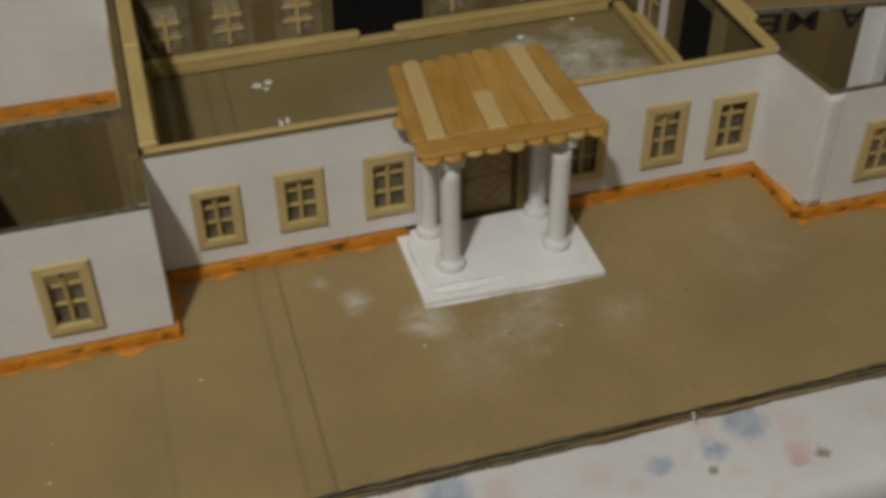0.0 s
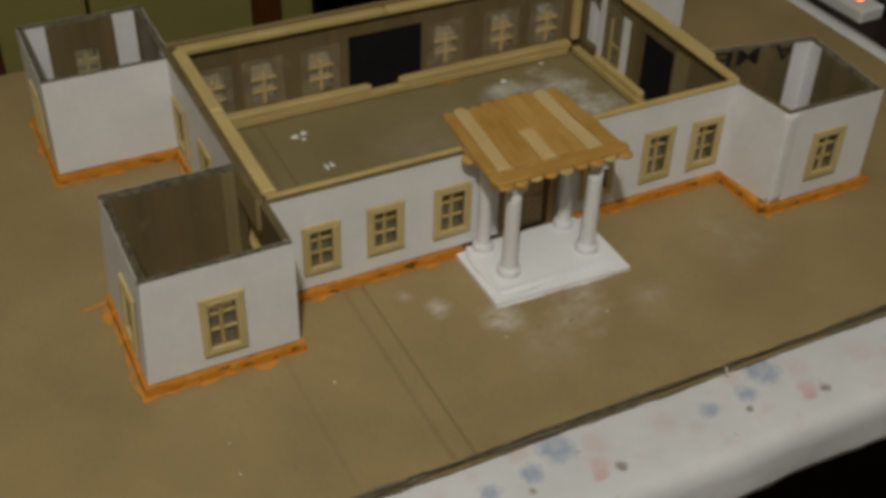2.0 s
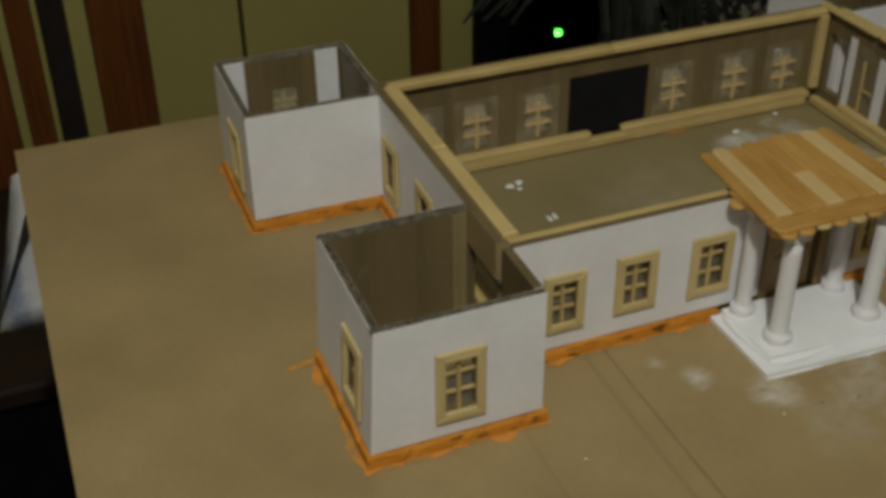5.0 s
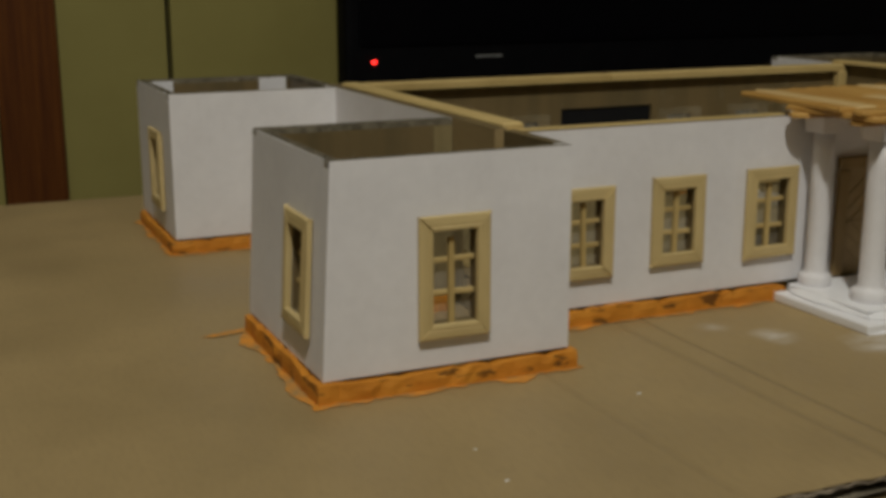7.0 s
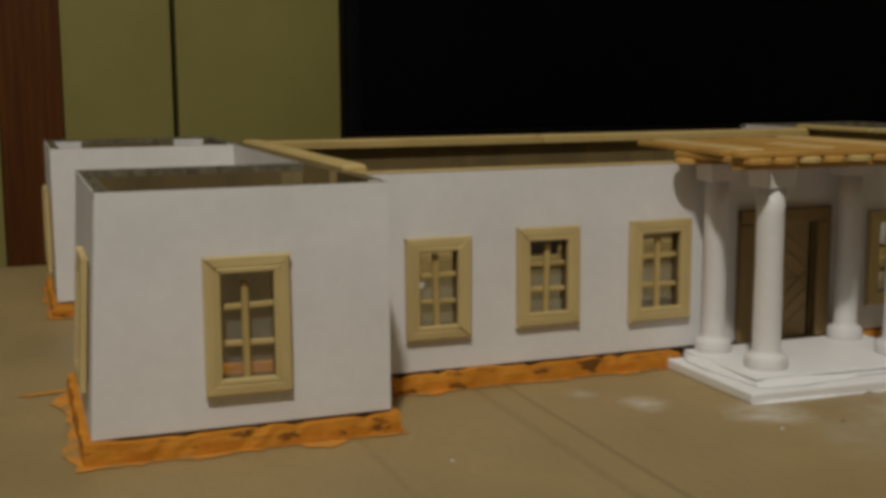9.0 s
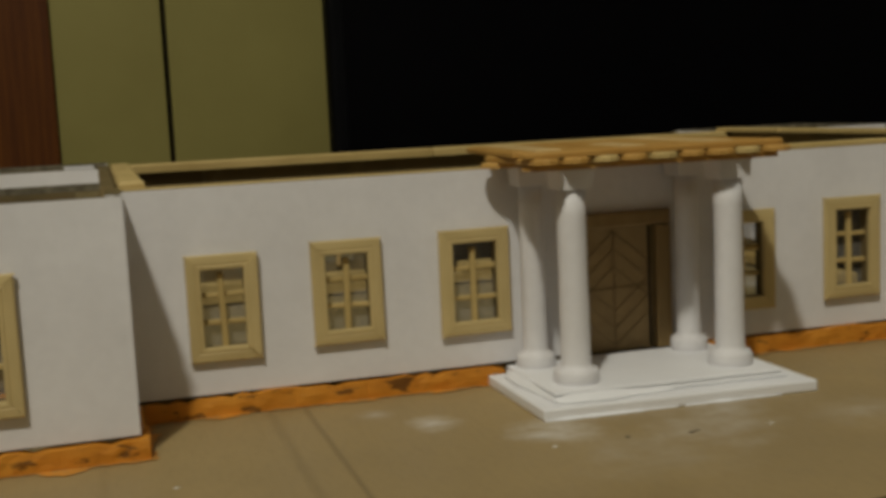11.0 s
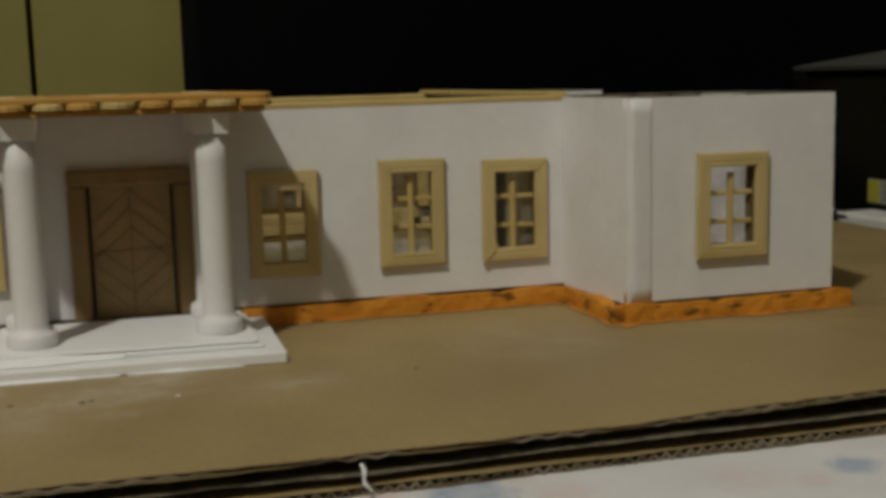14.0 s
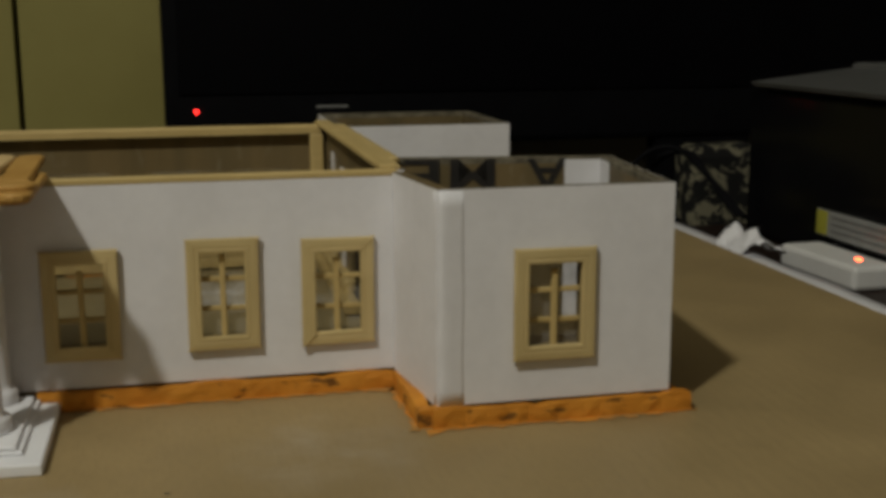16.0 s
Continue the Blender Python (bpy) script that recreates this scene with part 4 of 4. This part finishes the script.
def bead(ax, ay, bx, by, base, high, wide, seed, lumps=0.75, often=230):
    """A lumpy fillet of white filler in the angle along a line; it swells to the right of the way from a to b."""
    bm = bmesh.new()
    d = Vector((bx - ax, by - ay, 0))
    out = Vector((d.y, -d.x, 0)).normalized()
    count = max(8, int(d.length / 0.0011))
    rows = []
    for n in range(count + 1):
        q = n / count
        at = Vector((ax, ay, base)) + d * q
        k = (0.72 + lumps * noise.noise((q * d.length * often, seed, 0.5))) * min(1.0, 6 * q + 0.15, 1.6 * (1 - q) + 0.12)
        k = max(0.12, k)
        rows.append([bm.verts.new(at + out * (u * wide * k) + Vector((0, 0, v * high * min(1.0, 0.45 + 0.55 * k)))) for u, v in ((-0.15, 0.0), (-0.15, 0.98), (0.04, 0.96), (0.28, 0.55), (0.62, 0.22), (1.0, 0.0))])
    for a, b in zip(rows, rows[1:]):
        for k in range(6):
            bm.faces.new((a[k], a[(k + 1) % 6], b[(k + 1) % 6], b[k]))
    bm.faces.new(rows[0])
    bm.faces.new(list(reversed(rows[-1])))
    bmesh.ops.recalc_face_normals(bm, faces=bm.faces)
    part("filler_bead", bm, FOAM, house, "lumpy white filler along the doorstep", True)


def front_of(x, y):
    return y - 0.0016 * (x - 0.14) / 0.04


bead(0.1046, front_of(0.1046, -0.0437), 0.1395, front_of(0.1395, -0.0437), 0.0033, 0.0022, 0.0048, 1.7, 0.25, 120)
bead(0.1049, -0.0040, 0.1049, -0.0430, 0.0033, 0.0022, 0.0036, 5.2, 0.25, 120)
bead(0.0996, front_of(0.0996, -0.0501), 0.1380, front_of(0.1380, -0.0501), 0.0001, 0.0009, 0.0011, 9.1, 0.6, 400)
bead(0.1395, front_of(0.1395, -0.0501), 0.1690, front_of(0.1690, -0.0501), 0.0001, 0.0007, 0.0008, 12.4, 0.6, 400)


def column(x, y, slim=1.0):
    bm = bmesh.new()
    seg = 24
    profile = ((0.0063, 0.0056), (0.0065, 0.0060), (0.0064, 0.0088), (0.0059, 0.0096), (0.0046, 0.0098), (0.0043, 0.0112), (0.0042, 0.020), (0.0042, 0.028), (0.0041, 0.036), (0.0041, 0.044), (0.0041, 0.052), (0.0041, 0.0596))

    def ring(r, z):
        out = []
        for k in range(seg):
            a = 2 * math.pi * k / seg
            q = r * (1 + 0.030 * noise.noise((math.cos(a) * 1.6 + x * 300, math.sin(a) * 1.6 + y * 300, z * 90))) + (0.00035 * noise.noise((math.cos(a) * 3 + x * 90, math.sin(a) * 3, z * 500)) if z < 0.0097 else 0)
            out.append(bm.verts.new((x + q * math.cos(a), y + q * math.sin(a), z)))
        return out

    rings = [ring(r * slim, z) for r, z in profile]
    for a, c in zip(rings, rings[1:]):
        for k in range(seg):
            bm.faces.new((a[k], a[(k + 1) % seg], c[(k + 1) % seg], c[k]))
    bm.faces.new(list(reversed(rings[0])))
    bm.faces.new(rings[-1])
    ob = part("column", bm, PAPER, house, "round white paper column", True)
    cap = bmesh.new()
    lo = [cap.verts.new((x + a * 0.0046, y + b * 0.0046, 0.0597)) for a, b in ((-1, -1), (1, -1), (1, 1), (-1, 1))]
    hi = [cap.verts.new((x + a * 0.0051, y + b * 0.0050, 0.0652)) for a, b in ((-1, -1), (1, -1), (1, 1), (-1, 1))]
    cap.faces.new(list(reversed(lo)))
    cap.faces.new(hi)
    for k in range(4):
        cap.faces.new((lo[k], lo[(k + 1) % 4], hi[(k + 1) % 4], hi[k]))
    part("capital", cap, PAPER, ob)


for cx, cy in ((0.1160, -0.0310), (0.1646, -0.0308)):
    column(cx, cy)
for cx, cy in ((0.1131, -0.0070), (0.1640, -0.0070)):
    column(cx, cy, 0.88)
part("door_panel", one_box(0.1302, 0.1563, 0.0012, 0.0028, 0.0058, 0.0445), DOOR_BROWN, house, "brown carved model door")
for x0, x1, z0, z1 in ((0.1258, 0.1308, 0.0057, 0.0445), (0.1560, 0.1612, 0.0057, 0.0445), (0.1258, 0.1612, 0.0447, 0.0492)):
    part("door_frame", one_box(x0, x1, -0.0022, -0.0001, z0, z1, 0.0005), DOOR_DARK, house, "brown stick door frame")


def scored(ax, az, bx, bz, wide=0.00022):
    d = math.hypot(bx - ax, bz - az)
    bm = one_box(0, d, 0.0009, 0.00125, -wide, wide)
    part("carved_line", moved(bm, Matrix.Translation((ax, 0, az)) @ Matrix.Rotation(-math.atan2(bz - az, bx - ax), 4, "Y")), SCORE, house, "dark scored line")


mx, mz = 0.1430, 0.0255
for k in (-0.0005, 0.0050, 0.0105):
    for sx in (-1, 1):
        scored(mx + sx * 0.0115, mz + k - 0.003, mx, mz + k + 0.007, 0.00017)
        scored(mx, mz - k - 0.008, mx + sx * 0.0115, mz - k + 0.002, 0.00015)
scored(mx, 0.0070, mx, 0.0435)
scored(0.1313, mz - 0.0006, 0.1549, mz + 0.0002, 0.0002)
for x, wide in ((0.1316, 0.00032), (0.1549, 0.00030)):
    part("door_gap", one_box(x - wide, x + wide, 0.0006, 0.00115, 0.0062, 0.0440), DARK_GAP, house, "dark gap beside the door")

roof = empty("porch_roof", "varnished craft-stick porch roof over white columns", "porch roof")
RZ = 0.0670
rr = random.Random(4)
for k in range(9):
    x = 0.1022 + 0.0087 * k + 0.0044
    laid("plank", x + rr.uniform(-0.0004, 0.0004), -0.0405 + rr.uniform(-0.0012, 0.0008), x + rr.uniform(-0.0005, 0.0005), 0.001, RZ, 0.0084, 0.0017, PINE if k in (2, 4, 7) else VARNISH, "rs", parent=roof)
laid("bearer_stick", 0.0985, -0.0066, 0.1790, -0.0066, RZ - 0.0017, 0.0084, 0.0016, VARNISH, "rr", parent=roof)
laid("bearer_stick", 0.1015, -0.0325, 0.1795, -0.0325, RZ - 0.0017, 0.0084, 0.0016, VARNISH, "rr", parent=roof)
laid("plank", 0.1005, -0.0345, 0.1812, -0.0325, RZ + 0.0018, 0.0088, 0.0016, VARNISH, "rr", parent=roof)
laid("plank", 0.1748, -0.0275, 0.1728, 0.033, RZ + 0.0018, 0.0082, 0.0016, VARNISH, "sr", parent=roof)
laid("plank", 0.1042, -0.0270, 0.1092, 0.0325, RZ + 0.0018, 0.0064, 0.0016, VARNISH, "sr", parent=roof)
for k in range(7):
    x0, x1 = 0.1120 + 0.0086 * k, 0.1168 + 0.0080 * k
    a = (-0.0275 if k != 6 else -0.0290) + rr.uniform(-0.0008, 0.0008)
    b = 0.034 + rr.uniform(-0.002, 0.002)
    lift = RZ + 0.0018 + (0.0002 if k in (0, 6) else 0.0)
    if k == 3:
        # one plank is pieced from a pale and a varnished stick
        laid("plank", x0, a, 0.55 * x0 + 0.45 * x1, a + 0.45 * (b - a), lift, 0.0083, 0.0017, PALE_PLANK, "ss", parent=roof)
        laid("plank", 0.54 * x0 + 0.46 * x1, a + 0.46 * (b - a), x1, b, lift, 0.0083, 0.0016, VARNISH, "sr", parent=roof)
    else:
        laid("plank", x0 + rr.uniform(-0.0003, 0.0003), a, x1, b, lift, 0.0083, 0.0016, PALE_PLANK if k in (0, 6) else VARNISH, "sr", parent=roof)

# ---- odds and ends on the model ----


def glue_drop(x, y, z, r, seed, long=1.0):
    bm = bmesh.new()
    bmesh.ops.create_icosphere(bm, subdivisions=2, radius=r)
    for v in bm.verts:
        k = 1 + 0.5 * noise.noise(v.co * (1.6 / r) + Vector((seed * 3.1, 0, 0)))
        v.co = Vector((x + v.co.x * k * 1.3, y + v.co.y * k * long, z + max(0.0, v.co.z * 0.35 * k + r * 0.2)))
    return tagged(link("glue_drop", bm, GLUE, smooth=True), "dried white glue drop on the cardboard floor", "glue drop", "glue drops")


for n, (x, y, r) in enumerate(((0.060, 0.138, 0.0022), (0.066, 0.140, 0.0020), (0.064, 0.134, 0.0014), (0.210, 0.146, 0.0020), (0.245, 0.157, 0.0014), (0.200, 0.162, 0.001))):
    glue_drop(x, y, FLOOR + 0.0001, r, n)



def glue_string(x, y, z0, z1):
    """A dried run of glue hanging over the board's edge, a bent and tapering thread."""
    bm = bmesh.new()
    rings = []
    for k in range(9):
        q = k / 8
        r = 0.0003 * (1 - 0.3 * q) + 0.0003 * abs(math.sin(q * 7)) ** 3
        cx, cy, cz = x + 0.0022 * q * q + 0.0004 * math.sin(q * 8), y - 0.0010 * q - 0.0006 * math.sin(q * 3), z0 + (z1 - z0) * q
        rings.append([bm.verts.new((cx + r * math.cos(a * math.pi / 4), cy + 0.7 * r * math.sin(a * math.pi / 4), cz)) for a in range(8)])
    for a, c in zip(rings, rings[1:]):
        for j in range(8):
            bm.faces.new((a[j], a[(j + 1) % 8], c[(j + 1) % 8], c[j]))
    bm.faces.new(rings[0])
    bm.faces.new(list(reversed(rings[-1])))
    bmesh.ops.recalc_face_normals(bm, faces=bm.faces)
    tagged(link("glue_string", bm, GLUE, smooth=True), "white dried glue run hanging over the cardboard edge", "glue run")


# Long pale fleck on the hall floor behind the party wall's opening.
glue_drop(0.0190, 0.0590, FLOOR + 0.0001, 0.0022, 37, 2.8)
glue_drop(0.0655, 0.100, FLOOR + 0.0001, 0.0010, 31, 3.4)
glue_drop(0.0692, 0.101, FLOOR + 0.0001, 0.0010, 32, 3.4)
glue_string(0.1825, BY0 - 0.0006, curl(0.183, BY0) - 0.0020, -0.0080)


def crumb(x, y, r, seed, mat, label, name):
    bm = bmesh.new()
    bmesh.ops.create_icosphere(bm, subdivisions=1, radius=r)
    for v in bm.verts:
        k = 1 + 0.6 * noise.noise(v.co * (1.4 / r) + Vector((seed, seed * 2.3, 0)))
        v.co = Vector((x + v.co.x * k * 1.5, y + v.co.y * k, max(0.00005, 0.0002 + v.co.z * k * 0.3)))
    tagged(link(name, bm, mat), label, name.replace("_", " "), name + "s")


cr = random.Random(12)
for n in range(6):
    crumb(cr.uniform(-0.12, 0.33), cr.uniform(-0.10, -0.055), cr.uniform(0.0003, 0.0006), n, GLUE, "tiny white crumb of dried filler on the cardboard", "filler_crumb")
for n, (x, y) in enumerate(((0.113, -0.0705), (0.129, -0.0735), (0.131, -0.0725), (0.05, -0.004), (0.21, -0.07))):
    crumb(x, y, 0.0006, n + 40, FLUTE, "small dark fleck on the cardboard", "dark_fleck")

# ---- background ----
WY = 0.89
wardrobe = empty("wardrobe", "tall cream wardrobe with red-brown wooden trim", "wardrobe")
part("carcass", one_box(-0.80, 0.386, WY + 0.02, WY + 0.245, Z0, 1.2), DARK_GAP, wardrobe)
for x0, x1 in ((-0.0405, 0.0645), (0.0695, 0.2690), (0.3085, 0.384), (-0.1215, -0.1005), (-0.1560, -0.1500), (-0.194, -0.183), (-0.56, -0.275)):
    part("door", one_box(x0, x1, WY, WY + 0.019, Z0 + 0.05, 1.18, 0.001), LAMINATE, wardrobe, "flat cream laminate door")
for x0, x1 in ((-0.0995, -0.0415), (0.2700, 0.3075), (-0.182, -0.157), (-0.274, -0.195)):
    part("trim_board", one_box(x0, x1, WY - 0.006, WY + 0.018, Z0 + 0.02, 1.19, 0.001), RED_WOOD, wardrobe, "red-brown wooden trim board")

television = empty("television", "black flat television with a red standby light", "television")
part("casing", one_box(0.2055, 1.27, 0.749, 0.779, -0.005, 0.62, 0.006), BLACK_PLASTIC, television)
part("screen", one_box(0.219, 1.252, 0.7462, 0.7488, 0.045, 0.60), SCREEN, television)
part("standby_light", one_box(0.2321, 0.2351, 0.7468, 0.7488, 0.0279, 0.0307), RED_LED, television)
part("stand", one_box(0.55, 0.90, 0.67, 0.85, -0.060, -0.052, 0.003), BLACK_PLASTIC, television)
part("neck", one_box(0.68, 0.78, 0.754, 0.776, -0.052, -0.0045), BLACK_PLASTIC, television)
part("badge", one_box(0.342, 0.371, 0.7475, 0.7488, 0.0312, 0.0332), LABEL_WHITE, television, "small silver maker's mark")

bench = empty("television_bench", "low black open bench under the television", "bench")
part("top", one_box(0.310, 1.35, 0.60, 0.875, -0.085, -0.0602, 0.002), BLACK_PLASTIC, bench)
part("shelf", one_box(0.380, 1.329, 0.79, 0.854, -0.31, -0.29), BLACK_PLASTIC, bench)
for x in (0.345, 0.85, 1.33):
    part("side_panel", one_box(x, x + 0.02, 0.855, 0.875, Z0, -0.0852), BLACK_PLASTIC, bench)
part("back_panel", one_box(0.3655, 1.329, 0.860, 0.874, Z0, -0.0852), BLACK_PLASTIC, bench)
box_set = empty("set_top_box", "small black set-top box with a green light", "set-top box")
part("casing", one_box(0.382, 0.62, 0.795, 0.852, -0.2898, -0.205, 0.003), BLACK_PLASTIC, box_set)
part("light", one_box(0.4175, 0.4235, 0.7922, 0.7948, -0.2225, -0.2170), GREEN_LED, box_set)


# dark drooping leaves before the bench
plant = empty("artificial_plant", "dark drooping artificial foliage beside the bench", "plant")


def blade(bm, root, tip, wide, rng):
    a, b = Vector(root), Vector(tip)
    side = (b - a).cross(Vector((0.2, 1, 0.1))).normalized() * wide
    prev = None
    for q in (0.0, 0.3, 0.65, 1.0):
        c = a.lerp(b, q) + Vector((0, -0.02 * math.sin(q * 3.1), 0.03 * math.sin(q * 3.1)))
        k = max(0.08, math.sin(math.pi * (0.12 + 0.86 * q)))
        row = [bm.verts.new(c - side * k), bm.verts.new(c + Vector((0, 0.002, 0.001))), bm.verts.new(c + side * k)]
        if prev:
            bm.faces.new((prev[0], prev[1], row[1], row[0]))
            bm.faces.new((prev[1], prev[2], row[2], row[1]))
        prev = row


pr = random.Random(9)
pot = bmesh.new()
bmesh.ops.create_cone(pot, cap_ends=True, segments=24, radius1=0.03, radius2=0.04, depth=0.06, matrix=Matrix.Translation((0.40, 0.655, -0.0602 + 0.0302)))
stems = bmesh.new()
for n in range(120):
    left = n % 12 == 0
    root = (0.40 + pr.uniform(-0.04, 0.04), 0.64 + pr.uniform(-0.03, 0.03), -0.01 + pr.uniform(-0.02, 0.02))
    tip = (pr.uniform(0.215, 0.262), 0.58 + pr.uniform(-0.02, 0.02), pr.uniform(-0.105, -0.07)) if left else (pr.uniform(0.36, 0.50), 0.58 + pr.uniform(-0.03, 0.03), pr.uniform(-0.22, -0.10))
    blade(stems, root, tip, pr.uniform(0.004, 0.009), pr)
part("pot", pot, BLACK_PLASTIC, plant)
part("leaves", stems, LEAF, plant)

# black device with a grey lid on the same table, its long face turned to the model
device = empty("printer", "black printer with grey lid and warning label", "printer")
dm = pose(0.5465, 0.302, 0, 0, 0, 271)
part("body", moved(one_box(0, 0.34, 0.0, 0.30, -0.0164, 0.0713, 0.004), dm), GLOSS_BLACK, device)
lid = one_box(0.010, 0.346, -0.006, 0.30, 0.0715, 0.0860, 0.003)
for v in lid.verts:
    if v.co.z > 0.079:
        v.co.y, v.co.x = v.co.y + 0.045 * max(0, 1 - v.co.y / 0.3), v.co.x + (0.030 if v.co.x < 0.1 else 0)
part("lid", moved(lid, dm), GREY_PLASTIC, device, "grey plastic lid")
lab = part("warning_label", moved(one_box(0.082, 0.172, -0.0012, -0.0002, -0.0022, 0.0113), dm), LABEL_WHITE, device, "silvery label with printed lines")
part("warning_patch", moved(one_box(0.0825, 0.0925, -0.0015, -0.0013, -0.0016, 0.0107), dm), YELLOW, lab, "yellow warning patch")
for z in (0.0078, 0.0042, 0.0006):
    part("print_line", moved(one_box(0.096, 0.158, -0.0015, -0.0013, z, z + 0.0011), dm), PRINT_GREY, lab)

strip = empty("power_adapter", "white plastic power adapter with a red light", "power adapter")
sm = pose(0.5200, 0.209, 0, 0, 0, 272)
part("casing", moved(one_box(0, 0.066, 0.0, 0.024, -0.0164, -0.0046, 0.0022), sm), WHITE_PLASTIC, strip)
part("light", moved(one_box(0.0480, 0.0515, 0.0118, 0.0142, -0.0045, -0.0039, 0.0002), sm), ORANGE_LED, strip)

paper = bmesh.new()
bmesh.ops.create_grid(paper, x_segments=14, y_segments=10, size=0.5)
for v in paper.verts:
    u, w = v.co.x, v.co.y
    v.co = Vector((0.500 + u * 0.026 + 0.1 * w * 0.02, 0.204 + w * 0.036, -0.0075 + max(0, 0.016 * (1 - abs(u) * 1.6) * (0.6 + 0.6 * noise.noise((u * 3, w * 3, 2)))) + 0.002 * noise.noise((u * 9, w * 9, 5))))
ob = link("crumpled_paper", paper, PAPER)
ob.modifiers.new("thickness", "SOLIDIFY").thickness = 0.0004
tagged(ob, "crumpled white paper lying at the cloth's edge", "paper")

# patterned chair behind the table
chair = empty("chair", "chair with black and cream patterned cover", "chair")
part("backrest", one_box(0.640, 0.712, 0.585, 0.625, -0.19, 0.004, 0.010), LACE, chair)
part("seat", one_box(0.425, 0.712, 0.44, 0.625, -0.22, -0.1905, 0.008), LACE, chair)
part("back_cushion", one_box(0.425, 0.638, 0.565, 0.625, -0.19, -0.085, 0.012), LACE, chair)
for x in (0.45, 0.69):
    for y in (0.46, 0.605):
        part("leg", one_box(x - 0.012, x + 0.012, y - 0.012, y + 0.012, Z0, -0.2202), TABLE_WOOD, chair)


def cable(points, r):
    cu = bpy.data.curves.new("cable", "CURVE")
    cu.dimensions, cu.bevel_depth, cu.bevel_resolution = "3D", r, 2
    sp = cu.splines.new("BEZIER")
    sp.bezier_points.add(len(points) - 1)
    for bp, c in zip(sp.bezier_points, points):
        bp.co, bp.handle_left_type, bp.handle_right_type = c, "AUTO", "AUTO"
    tmp = bpy.data.objects.new("cable", cu)
    scene.collection.objects.link(tmp)
    bpy.context.view_layer.update()
    me = bpy.data.meshes.new_from_object(tmp.evaluated_get(bpy.context.evaluated_depsgraph_get()))
    bpy.data.objects.remove(tmp)
    me.materials.clear()
    me.materials.append(BLACK_PLASTIC)
    ob = new("cable", me)
    tagged(ob, "black power cable looping behind the table", "cable", "cables")


cable([(0.556, 0.320, -0.0105), (0.545, 0.345, 0.010), (0.535, 0.365, 0.026), (0.522, 0.375, 0.020), (0.515, 0.380, -0.010), (0.52, 0.39, -0.12)], 0.0022)
cable([(0.552, 0.322, -0.0105), (0.538, 0.350, 0.018), (0.522, 0.360, 0.030), (0.500, 0.372, 0.014), (0.492, 0.38, -0.03), (0.49, 0.39, -0.12)], 0.0018)

# dark chest by the wardrobe
chest = empty("storage_chest", "dark wooden chest with a brown lid edge", "chest")
part("body", one_box(-0.80, -0.12, 0.455, 0.78, Z0, -0.3062, 0.004), BLACK_PLASTIC, chest)
part("lid", one_box(-0.81, -0.11, 0.445, 0.79, -0.306, -0.286, 0.004), TABLE_WOOD, chest, "dark brown lid")
